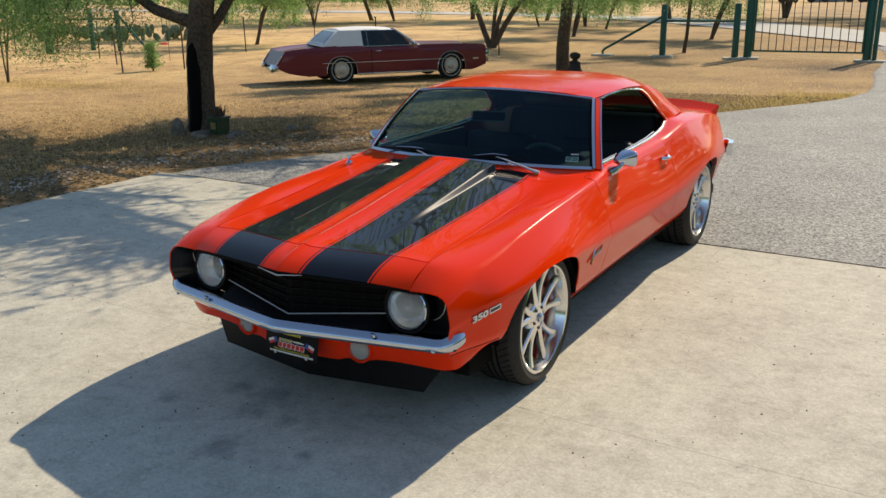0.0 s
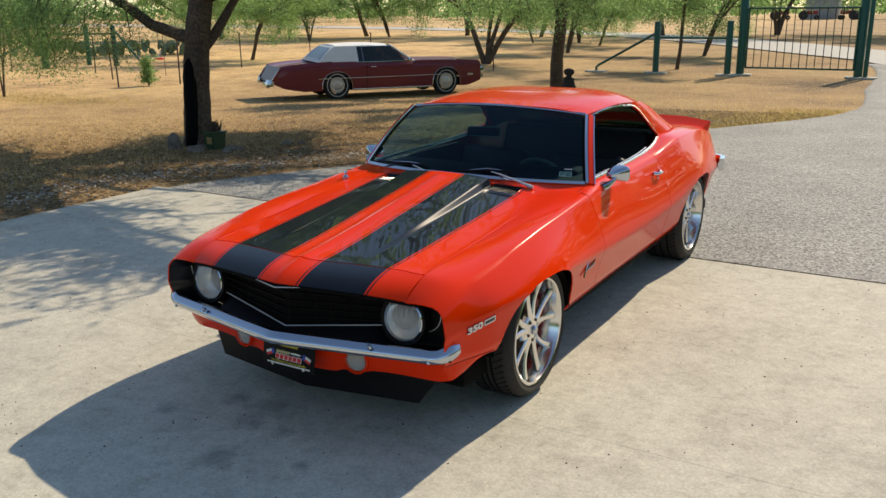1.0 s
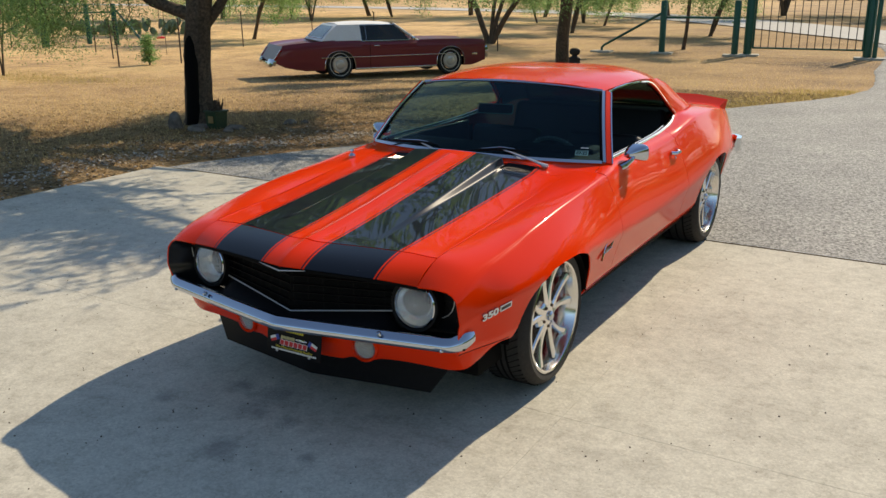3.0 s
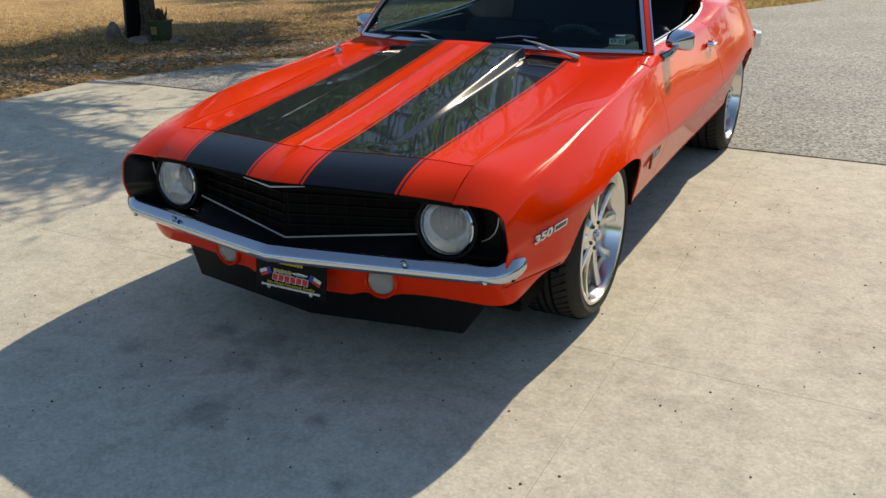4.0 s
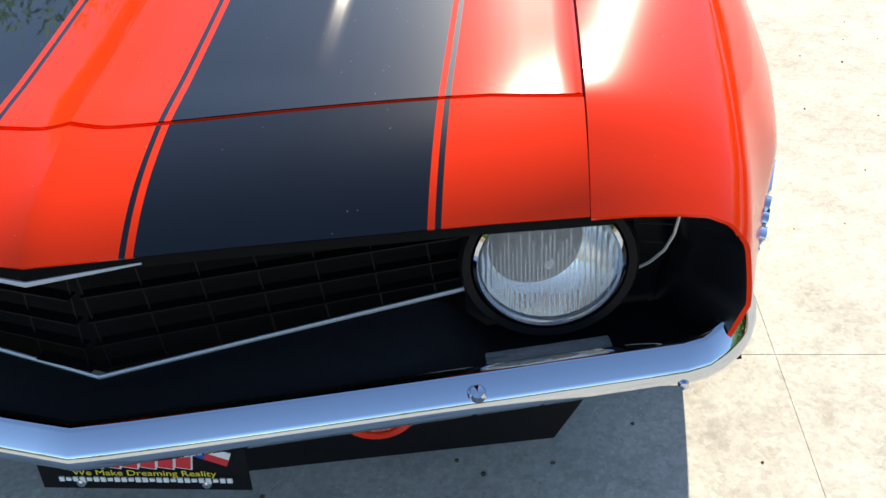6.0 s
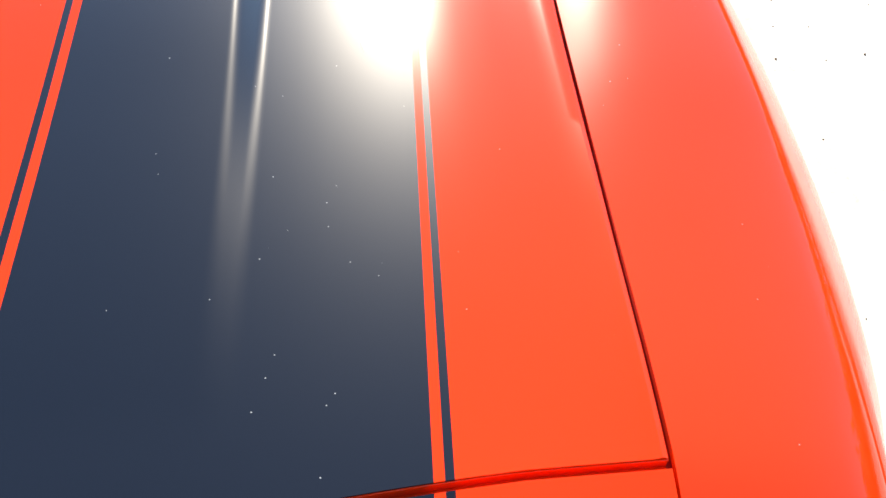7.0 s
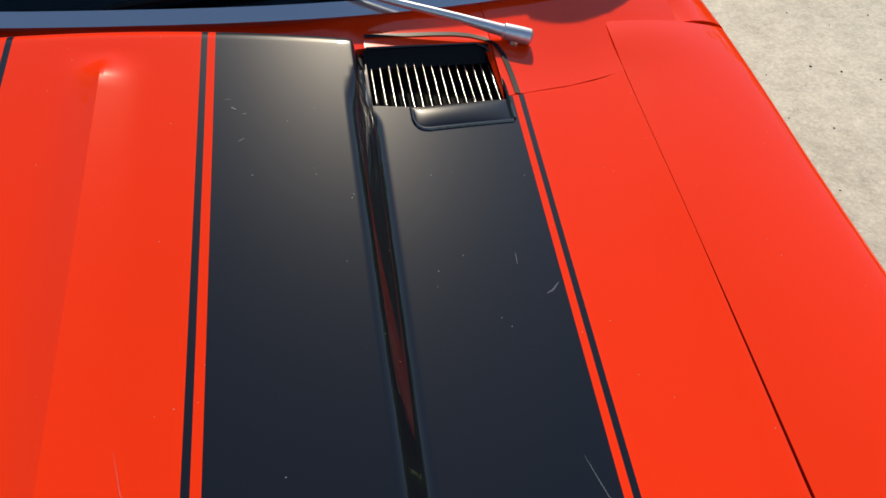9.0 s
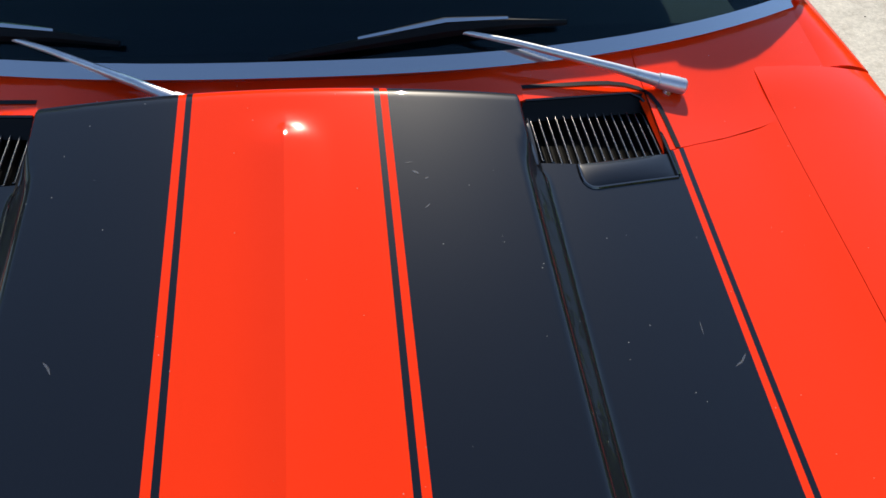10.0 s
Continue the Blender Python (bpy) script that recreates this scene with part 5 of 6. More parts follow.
def grow(rng, bm, start, d, length, radius, depth, ends, droop=.0, n=6):
    pts, rad = [start], [radius]
    p, steps = start.copy(), 5
    for i in range(steps):
        d = (d + Vector((rng.gauss(0, .14), rng.gauss(0, .14), rng.gauss(0, .10) + droop))).normalized()
        p = p + d * length / steps
        pts.append(p.copy())
        rad.append(radius * (1 - .45 * (i + 1) / steps))
        if depth <= 1:
            ends.append(p.copy())
    tube(pts, rad, n, bm)
    if depth > 0:
        for k in range(3 if depth > 1 else 3):
            i = rng.choice((2, 3, 4, 5)) if k else 5
            nd = (d + Vector((rng.uniform(-1, 1), rng.uniform(-1, 1), rng.uniform(-.5, .6)))).normalized()
            grow(rng, bm, pts[i], nd, length * rng.uniform(.6, .8), rad[i] * .7, depth - 1, ends, droop, max(4, n - 1))
    else:
        ends.append(p.copy())


def tree(x, y, seed, label, trunks, height, depth, leaves, leaf_size, spread, limb=1.8, droop=-.02, rise=(.5, 1.1), bias=(0, 0), canopy=(), sprays=0, reach=(.9, 2.6), name="mesquite_tree", gaps=()):
    """trunks: (lean x, lean y, foot radius) for each stem."""
    rng = random.Random(seed)
    e = thing(name, x, y, ground_z(x, y) - .04, label, "tree", "yard trees")
    bm, ends = bmesh.new(), []
    for lx, ly, r in trunks:
        top = Vector((lx, ly, height))
        pts = [Vector((lx * .02, ly * .02, -.05)), Vector((lx * .08, ly * .08, .10)), Vector((lx * .3 + rng.gauss(0, .03), ly * .3, height * .35)), Vector((lx * .62, ly * .62 + rng.gauss(0, .03), height * .7)), top]
        stem = tube([Vector([smooth_curve([(i, q[c]) for i, q in enumerate(pts)])(k / 6) for c in range(3)]) for k in range(25)],
                    [smooth_curve(list(enumerate((r * 1.3, r * 1.05, r * .92, r * .88, r * .8))))(k / 6) for k in range(25)], 26)
        for w in stem.verts:
            axis = Vector((lx, ly, 0)) * max(0, w.co.z) / height
            away = Vector((w.co.x, w.co.y, 0)) - axis
            t = math.atan2(away.y, away.x)
            w.co += away * (.10 * noise.noise((t * 2.6, w.co.z * 1.1, seed)) + .12 * noise.noise((t * 7, w.co.z * 3.5, seed + 5)))
        part("trunk", stem, M_bark, e, sharp=60)
        for k in range(4):
            t = 2 * math.pi * (k + rng.random() * .6) / 4
            nd = Vector((math.cos(t) + lx * .3 + bias[0], math.sin(t) + ly * .3 + bias[1], rng.uniform(*rise))).normalized()
            grow(rng, bm, top, nd, limb, r * .5, depth, ends, droop, 7)
    if canopy:
        ends = ends[::3]

    def foot(p):
        """Where the sun casts p on the ground."""
        return Vector((x + p.x, y + p.y)) - Vector(sun_dir[:2]) * p.z / sun_dir.z

    def in_gap(p):
        return any((foot(p) - Vector(g[:2])).length < g[2] for g in gaps)
    for k in range(sprays):
        t, r = rng.uniform(0, 6.28), rng.uniform(*reach)
        p = Vector((r * math.cos(t), r * math.sin(t), height + rng.uniform(.2, .7)))
        pts = [p.copy()]
        for i in range(5):
            p += Vector((rng.gauss(0, .08), rng.gauss(0, .08), -rng.uniform(.08, .30)))
            pts.append(p.copy())
            ends.append(p.copy())
        tube(pts, [.014, .012, .010, .008, .006, .004], 4, bm)
    # limbs added out of view to shade the ground and darken reflections
    for cx, cy, cz, leafed in canopy:
        a, b = Vector((trunks[0][0], trunks[0][1], height)), Vector((cx, cy, cz))
        mid = (a + b) / 2 + Vector((rng.gauss(0, .25), rng.gauss(0, .25), .25))
        tube([a, (a + mid) / 2 + Vector((0, 0, .12)), mid, (mid + b) / 2 + Vector((0, 0, .1)), b], [.085, .07, .055, .045, .03], 7, bm)
        for k in range(9):
            fork = mid + (b - mid) * rng.random()
            if in_gap(fork):
                continue
            grow(rng, bm, fork, Vector((rng.uniform(-1, 1), rng.uniform(-1, 1), rng.uniform(-.05, .5))).normalized(), rng.uniform(.6, 1.2), .022, 1, ends if k < leafed else [], -.01, 5)
    tagged(part("branches", bm, M_bark, e, sharp=60), kind="stuff")
    if gaps:                                     # leaves dropped so that sun patches land on chosen ground spots
        near = [p for p in ends if y + p.y < 10.5]
        open_air = lambda f: noise.noise((f.x * 1.1, f.y * 1.1, 3.0)) + .6 * noise.noise((f.x * 2.6, f.y * 2.6, 9.0)) < -.10 + .22 * (f.y > 2.4)
        thin = {id(p) for p in near if in_gap(p) or open_air(foot(p))}
        leaves = int(leaves * (len(ends) - len(thin)) / len(ends))
        ends = [p for p in ends if id(p) not in thin]
    me = leaf_cloud(rng, ends, leaves, spread, leaf_size)
    c = new("crown", me)
    c.parent = e
    return e


# limb ends from the trunk, added unseen for shade, and how many forks carry leaves
LOW_SHADE_LIMBS = [(-2.9, 1.6, 3.3, 9), (-1.6, 2.3, 3.4, 9), (-.3, 1.9, 3.3, 4), (1.3, 2.4, 3.4, 3), (2.6, 2.2, 3.5, 3), (3.4, 3.4, 3.6, 7), (.4, 3.7, 3.6, 7), (1.8, 4.6, 3.8, 8), (-.7, 3.2, 3.9, 7), (3, 5.4, 4, 7), (1.4, 6, 4, 8), (2.4, 7, 4.1, 7), (3.9, 1.2, 3.4, 1), (4.4, .3, 3.3, 2), (3.2, -.4, 3.3, 1), (2, -.5, 3.4, 2), (4.9, -.7, 3.5, 9)]
APRON_SHADE_LIMBS = [(6.1, -.6, 3.5, 9), (6.9, -.5, 3.6, 9), (3.7, -1.4, 3.4, 3), (2.3, .6, 3.3, 1), (5.5, -.3, 3.4, 7), (-1, .2, 5.2, 9), (.5, .6, 5.6, 9), (1.6, 1.4, 5.3, 9), (.1, 1.9, 5.9, 9), (-1.6, 1.5, 5, 9), (2.6, .6, 4.9, 8), (1.2, 7.6, 3.9, 9), (2.2, 8.6, 3.9, 9), (.3, 6.6, 3.9, 8), (3.2, 6.8, 3.9, 8), (4.2, 4.2, 3.6, 8), (4.7, 2.8, 3.5, 7)]
main_tree = tree(-7.6, 6.8, 5, "old mesquite with dark furrowed trunk and feathery green crown", [(.26, .05, .212)], 2.15, 2, 112000, .11, .20, 2.2, .01, (.7, 1.2), (0, .5),
                 LOW_SHADE_LIMBS + APRON_SHADE_LIMBS,
                 gaps=((-5.9, 3.2, .65), (-5.1, 3.35, .75), (-4.3, 3.35, .55), (-5.1, 2.65, .4), (-6.9, 4.6, .4), (-8.3, 4.2, .45)))
part("dark_hollow", tube([(.055, -.158, .02), (.085, -.150, .45), (.10, -.145, .9), (.11, -.138, 1.2), (.12, -.12, 1.5)], [.110, .098, .104, .085, .02], 12), M_dark, main_tree, "charred black hollow in the trunk")
# the low limb and its drooping sprays
rng = random.Random(15)
bm, tips = bmesh.new(), []
tube([(.20, .02, 1.55), (-.08, -.10, 1.66), (-.42, -.30, 1.80), (-.75, -.5, 2.1), (-1.3, -.85, 2.5), (-2.3, -1.3, 2.7)], [.11, .095, .08, .07, .055, .03], 10, bm)
tube([(.2, .05, 1.45), (.38, .2, 1.70), (.55, .35, 2.05), (.9, .6, 2.7)], [.10, .075, .06, .03], 10, bm)
for k in range(30):
    a = Vector((-.6 - rng.random() * 2.6, -.4 - rng.random() * 1.2, 2.3 + rng.uniform(-.2, .4)))
    p = a.copy()
    pts = [a.copy()]
    for i in range(5):
        p += Vector((rng.gauss(-.03, .08), rng.gauss(-.02, .08), -rng.uniform(.10, .26)))
        pts.append(p.copy())
        tips.append(p.copy())
    tube(pts, [.012, .010, .008, .006, .005, .003], 4, bm)
part("low_limb", bm, M_bark, main_tree, sharp=60)
sp = new("drooping_spray", leaf_cloud(rng, tips, 30000, .17, .045))
sp.parent = main_tree
tree(-7.75, 20.9, 11, "mesquite with single straight trunk and green crown", [(.1, .05, .19)], 2.5, 3, 80000, .085, .19, 2.2, .01, (.5, 1.0), sprays=34, reach=(.8, 3.2))
tree(-15.4, 30.9, 12, "spreading mesquite with several dark stems", [(-1.2, .1, .13), (.2, .2, .09), (.7, .1, .10), (1.7, 0, .12)], 2.2, 2, 42000, .10, .20, 2.4, -.02, sprays=26, reach=(1.6, 3.6))
tree(-21.1, 12.3, 13, "thin bare-stemmed young mesquite", [(.3, .1, .03), (-.15, 0, .025), (.5, -.1, .022)], 2.1, 2, 4500, .1, .3, 1.0, -.02)
tree(-7.0, 30.5, 14, "slender young mesquite beside the pipe fence", [(.15, .1, .07)], 2.5, 2, 24000, .09, .2, 1.5, -.01, sprays=18, reach=(.4, 1.6))
far_trees = [(-8.5, 40.1), (-41.6, 51), (-27.5, 29.4), (-40.7, 60.7), (-45, 52.6), (-17.4, 49.6), (-15.7, 40.5), (-20.3, 53.4), (-23.3, 52.6), (-36, 34)]
proto = None
for i, (x, y) in enumerate(far_trees):
    if i < 3:
        proto_i = tree(x, y, 20 + i, "leaning mesquite in dry grass", [((-1) ** i * .7, .1, .085), (.5, .2, .07), (-.15, -.2, .06)][: 2 + i % 2], 1.75, 2, 36000, .11, .22, 2.0, -.02, sprays=16, reach=(.9, 2.4))
        proto = (proto or []) + [proto_i]
    else:
        copy_thing(proto[i % 3], pose(x, y, ground_z(x, y) - .04, 0, 0, 70 * i) @ Matrix.Scale(.8 + .12 * (i % 4), 4))
# extra trees, mostly above the view, added to darken the hood's reflections
tall_trees = [(-66, 42), (-52, 52), (-44, 62), (-36, 66), (-28, 64), (-19, 68), (-11, 72), (-3, 74), (-58, 66), (5, 70)]
for i, (x, y) in enumerate(tall_trees):
    copy_thing(proto[(i * 2 + 1) % 3], pose(x, y, ground_z(x, y) - .04, 0, 0, 97 * i) @ Matrix.Scale(1.7 + .2 * (i * 5 % 4), 4))
rng = random.Random(77)
# distant woods, unseen sides added nearer to darken the car's reflections
bm = bmesh.new()
verts, faces = [], []
for k in range(190):
    ang = 2 * math.pi * k / 190 + rng.uniform(-.01, .01)
    dist = rng.uniform(150, 205) if math.cos(ang) > .3 else rng.uniform(38, 62)
    # right side, out of view: close, tall woods for the paint to mirror
    if .45 < ang < 2.2:
        dist = rng.uniform(26, 40)
    x, y = dist * math.sin(ang), dist * math.cos(ang)
    hgt = rng.uniform(4, 8) if dist > 100 else rng.uniform(5, 9)
    if .45 < ang < 2.2:
        hgt = rng.uniform(8, 12)
    for _ in range(380):
        t, r = rng.uniform(0, 6.28), rng.random() ** .5
        p = Vector((x + 5 * r * math.cos(t), y + 5 * r * math.sin(t), -.4 + hgt * (.12 + .88 * rng.random() * (1 - .5 * r * r))))
        d = Vector((rng.uniform(-1, 1), rng.uniform(-1, 1), rng.uniform(-1, 1))).normalized() * .55
        o = d.cross(Vector((rng.uniform(-1, 1), rng.uniform(-1, 1), rng.uniform(-1, 1)))).normalized() * .28
        n = len(verts)
        verts += [p - d, p + o, p + d, p - o]
        faces.append((n, n + 1, n + 2, n + 3))
bm.free()
me = bpy.data.meshes.new("far_woods")
me.from_pydata([tuple(v) for v in verts], [], faces)
me.materials.append(M_leaf)
tagged(new("far_woods", me), "hazy line of distant brush and trees, added nearer on unseen sides", "woods", kind="stuff")


# ---- maroon luxury coupe with white vinyl roof ----
def luxury_coupe():
    e = thing("classic_coupe", -12.49, 16.25, ground_z(-12, 16) - .06, "maroon classic coupe with white vinyl roof parked on dry grass", "car", rz=53.5)
    e.scale = (1.02, 1, 1.07)
    L0, L1 = -1.43, 4.08
    top = smooth_curve([(-1.43, .855), (-1.2, .885), (-.6, .925), (0, .950), (.45, .950), (.8, .915), (1.5, .91), (2.2, .915), (3.2, .905), (4.0, .875), (4.08, .85)])
    wid = smooth_curve([(-1.43, .88), (-1.1, .96), (0, 1.0), (2.5, 1.0), (3.7, .97), (4.08, .94)])
    low = smooth_curve([(-1.43, .48), (-1.2, .33), (-.8, .25), (3.6, .24), (4.08, .36)])
    arches = ((0, .30, .40, .40, 2.4), (3.048, .30, .40, .42, 2.4))
    vs = [0, .1, .2, .3, .4, .5, .6, .66, .7, .73, .76, .80, .84, .88, .92, .96, 1.0]

    def skin(x, v, s):
        w, zt, zb = wid(x), top(x), low(x)
        if v <= .5:
            q = v / .5
            deck = zt - .05 * (1 - q ** 4) if x < -.1 or x > 2.15 else zt - .02
            return Vector((x, s * w * .93 * q, deck))
        q = (v - .5) / .5
        z = zt + (zb - zt) * max(0, (q - .08) / .92) ** 1.0
        if x < -.9:
            x -= .26 * (-.9 - x) / .53 * (zt - z) / (zt - zb)
        y = w * (.93 + .07 * math.sin(math.pi / 2 * min(1, q / .3))) - .05 * max(0, q - .6) ** 1.5 - .008 * (1 if abs(z - .52) < .012 else 0)
        return Vector((x, s * y, z))

    def hit(c):
        return abs(c.y) > .8 and any((abs(c.x - a) / p) ** n + (max(0, c.z - b) / q) ** n < 1 for a, b, p, q, n in arches)

    def fit_arch(w):
        if abs(w.co.y) < .8:
            return
        for a, b, p, q, n in arches:
            dx, dz = (w.co.x - a) / p, max(0, w.co.z - b) / q
            k = (abs(dx) ** n + dz ** n) ** (1 / n)
            if .82 < k < 1.15:
                w.co.x = a + dx / k * p
                if w.co.z > b:
                    w.co.z = b + dz / k * q
    for s in (-1, 1):
        part("body_side", sheet(lambda u, v: skin(L0 + (L1 - L0) * u, v, s), 110, 0, vs=vs, flip=s < 0, drop=hit, snap=fit_arch, flange=.02), M_maroon, e)
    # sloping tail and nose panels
    # tail panel uses the maroon darkened as if in shade
    part("tail_panel", sheet(lambda u, v: Vector((-1.44 - .24 * v, (2 * u - 1) * .88, .835 - .345 * v)), 10, 6), M_maroonshade, e)
    part("nose_panel", sheet(lambda u, v: Vector((4.08, (2 * u - 1) * .94, .83 - .45 * v)), 10, 4, flip=True), M_maroon, e)
    part("radiator_grille", box(.03, 1.1, .20, pose(4.10, 0, .68), .01), M_trim, e)
    for s in (-1, 1):
        part("headlamp", box(.05, .30, .13, pose(4.10, s * .74, .70), .02), M_chrome, e)
        part("front_bumper", box(.10, .30, .30, pose(4.12, s * .80, .56), .04), M_chrome, e)
        part("tail_lamp", box(.05, .10, .30, pose(-1.57, s * .86, .64, 0, 38, 0), .02), M_tail, e)
        part("rear_bumper_wing", box(.10, .42, .15, pose(-1.69, s * .68, .47, 0, 25, -s * 10), .04), M_chrome, e)
    part("front_bumper", box(.10, 1.7, .12, pose(4.14, 0, .47), .04), M_chrome, e)
    part("rear_bumper", box(.12, 1.1, .12, pose(-1.70, 0, .41), .04), M_chrome, e)
    # roof and pillars
    hw = smooth_curve([(-.75, .86), (-.3, .78), (.3, .70), (1.6, .68), (2.1, .84)])

    def roof(u, v):
        x = .06 + 1.44 * u
        t = 2 * v - 1
        mid = 1.33 + .03 * math.sin(math.pi * u)
        return Vector((x, hw(x) * t, mid - .055 * abs(t) ** 4))
    part("vinyl_roof", sheet(roof, 12, 16, flange=.03), M_vinyl, e)
    for s in (-1, 1):
        part("vinyl_pillar", sheet(lambda u, v: Vector((-.44 + .46 * u + (1.04 - .46 * u) * v, s * (.93 - .19 * u), .945 + .355 * u - .015 * v * (1 - u))), 8, 8, flip=s < 0, flange=.03), M_vinyl, e)
        g = part("side_window", pane(lambda u, v: Vector((.62 + 1.30 * u + (-.08 - .34 * u + .30 * u) * v * 1.0 - .28 * u * v, s * (.93 - .19 * v), .915 + .365 * v)), 4, 4, .006), M_coupeglass, e)
        part("window_trim", tube([(.60, s * .935, .915), (.60, s * .755, 1.285), (1.55, s * .735, 1.285), (1.98, s * .935, .915), (.60, s * .935, .915)], .010, 6), M_trim, e)
        part("quarter_bar", tube([(.74, s * .93, .915), (.74, s * .745, 1.28)], .008, 6), M_trim, e)
        part("screen_pillar", tube([(1.52, s * .70, 1.31), (2.16, s * .88, .885)], .028, 8), M_vinyl, e)
        part("side_moulding", box(3.7, .012, .016, pose(1.35, s * 1.003, .545), .004), M_trim, e)
        part("sill_trim", box(2.25, .02, .045, pose(1.52, s * .985, .255), .008), M_trim, e)
        part("door_handle", box(.15, .03, .02, pose(.98, s * 1.005, .80), .008), M_chrome, e)
        for a, b, p, q, n in arches:
            ring = []
            for k in range(25):
                t = math.pi * k / 24
                c, si = math.cos(t), math.sin(t)
                r = (abs(c) ** n + abs(si) ** n) ** (-1 / n)
                ring.append((a + p * r * c, s * (1.0 - .004), b + q * r * si))
            part("arch_trim", tube(ring, .008, 6), M_trim, e)
        part("door_gap", box(.008, .006, .60, pose(.80, s * 1.0025, .56), 0), M_dark, e)
        part("door_mirror", box(.10, .12, .08, pose(1.98, s * 1.02, .95), .03), M_chrome, e)
        part("marker_lamp", box(.16, .012, .05, pose(3.75, s * .982, .52), .004), M_trim, e)
        for wx in (0, 3.048):
            R = .355
            m = Matrix.Translation((wx, s * .96, R + .02)) @ Matrix.Diagonal((1, s, 1, 1))
            w = part("wheel", lathe([(.22, -.22), (.33, -.22), (R, -.17), (R, -.05), (.335, -.008), (.30, 0), (.285, -.002), (.21, -.012)], 40, 'y', m), M_rubber, e)
            part("whitewall", lathe([(.262, .0012), (.278, .0015), (.278, .0045), (.262, .004)], 40, 'y', m, close=True), M_whitewall, w)
            part("hubcap", lathe([(.20, -.02), (.19, .006), (.17, .012), (.12, .006), (.10, .02), (.04, .028), (.001, .028)], 32, 'y', m), M_hub, w)
    part("windscreen", pane(lambda u, v: Vector((2.18 - .66 * u - .10 * (2 * v - 1) ** 2 * (1 - u), (2 * v - 1) * (.86 - .17 * u), .915 + .40 * u)), 6, 12, .006), M_coupeglass, e)
    slope = lambda u, t, lift: Vector((-.44 + .48 * u - lift * .6, t * (.92 - .19 * u), .935 + .375 * u + .03 * math.sin(math.pi * u) + lift))
    part("vinyl_back", sheet(lambda u, v: slope(u, 2 * v - 1, 0), 6, 14, flange=.03), M_vinyl, e)
    part("rear_window", pane(lambda u, v: slope(.10 + .72 * u, (2 * v - 1) * (.80 - .06 * u), .010), 6, 12, .006), M_coupeglass, e)
    rim = [slope(.10 + .72 * a, b * (.80 - .06 * a), .012) for a, b in ((0, -1), (0, -.5), (0, 0), (0, .5), (0, 1), (.5, 1), (1, 1), (1, .5), (1, 0), (1, -.5), (1, -1), (.5, -1), (0, -1))]
    part("rear_window_trim", tube(rim, .010, 6), M_trim, e)
    part("rear_shelf", box(.9, 1.6, .04, pose(.25, 0, .86)), M_maroon, e)
    part("cabin", box(2.0, 1.55, .5, pose(.9, 0, .55), .05), M_seat, e)
    part("front_seat", box(.3, 1.4, .5, pose(1.0, 0, .85, 0, -12, 0), .08), M_seat, e)
    part("underside", box(4.6, 1.6, .2, pose(1.4, 0, .33), .05), M_dark, e)
    part("aerial", tube([(3.3, -.86, .85), (3.3, -.86, 1.10)], .005, 5), M_trim, e)


luxury_coupe()


# ---- pipe gate and fence ----
def pipe_post(x, y, h, r, label, pad=True):
    z = ground_z(x, y) - .035
    e = thing("gate_post", x, y, z, label, "fence post", "green pipe posts")
    part("pipe", lathe([(r, -.1), (r, h - .02), (r * .9, h), (.001, h + .02)], 20, 'z'), M_green, e)
    if pad:
        part("concrete_footing", box(.75, .45, .10, pose(0, 0, .02, 0, 0, 8), .02), M_concrete, e)
    return e


for x, y, h, r in ((-7.07, 28.08, 1.80, .11), (-4.55, 27.98, 1.82, .11), (-4.20, 28.3, 2.6, .135), (-.53, 28.38, 2.6, .135), (-.30, 28.2, 2.6, .07)):
    pipe_post(x, y, h, r, "dark green painted steel pipe post in concrete footing")
bz = ground_z(-7, 28) - .035
br = thing("fence_brace", -9.29, 28.08, bz, "dark green slanted pipe brace on a small pad", "fence brace")
part("pipe", tube([(0, 0, 0), (0, 0, .18), (.08, 0, .26), (2.2, 0, 1.42)], .045, 10), M_green, br)
part("concrete_footing", box(.75, .4, .10, pose(0, 0, .02), .02), M_concrete, br)
rl = thing("fence_rail", -7.07, 28.08, bz, "dark green horizontal pipe rail between posts", "fence rail")
part("pipe", tube([(0, 0, 1.25), (2.52, -.1, 1.25)], .035, 10), M_green, rl)
gate = thing("metal_gate", -4.05, 28.3, bz, "dark green tubular steel gate with upright bars, closed", "gate")
for z in (.28, 2.22):
    part("gate_frame", tube([(0, 0, z), (3.4, .06, z)], .032, 10), M_green, gate)
for x in (0.02, 3.38):
    part("gate_frame", tube([(x, .0, .28), (x, .0, 2.22)], .032, 10), M_green, gate)
for k in range(13):
    x = .26 + k * .242
    part("gate_bar", tube([(x, .01, .28), (x, .01, 2.22)], .014, 8), M_iron, gate)
# left-hand brace assembly of the same fence
for x, y in ((-31.5, 21.0), (-31.9, 23.5), (-30.2, 23.6)):
    pipe_post(x, y, 1.75, .16 if x == -31.5 else .11, "dark green thick pipe post by prickly pears", False)
lb = thing("fence_brace", -30.0, 23.6, bz, "green pipe brace slanting to the ground", "fence brace")
part("pipe", tube([(0, 0, 1.45), (2.3, -.6, .12)], .05, 8), M_green, lb)
lb2 = thing("fence_brace", -31.5, 21.0, bz, "green pipe brace slanting to the ground", "fence brace")
part("pipe", tube([(0, 0, 1.4), (-2.0, -1.8, .1)], .05, 8), M_green, lb2)
lr = thing("fence_rail", -31.5, 21.2, bz, "thin dark pipe rail", "fence rail")
part("pipe", tube([(0, 0, 1.4), (1.3, 2.4, 1.4)], .035, 8), M_green, lr)
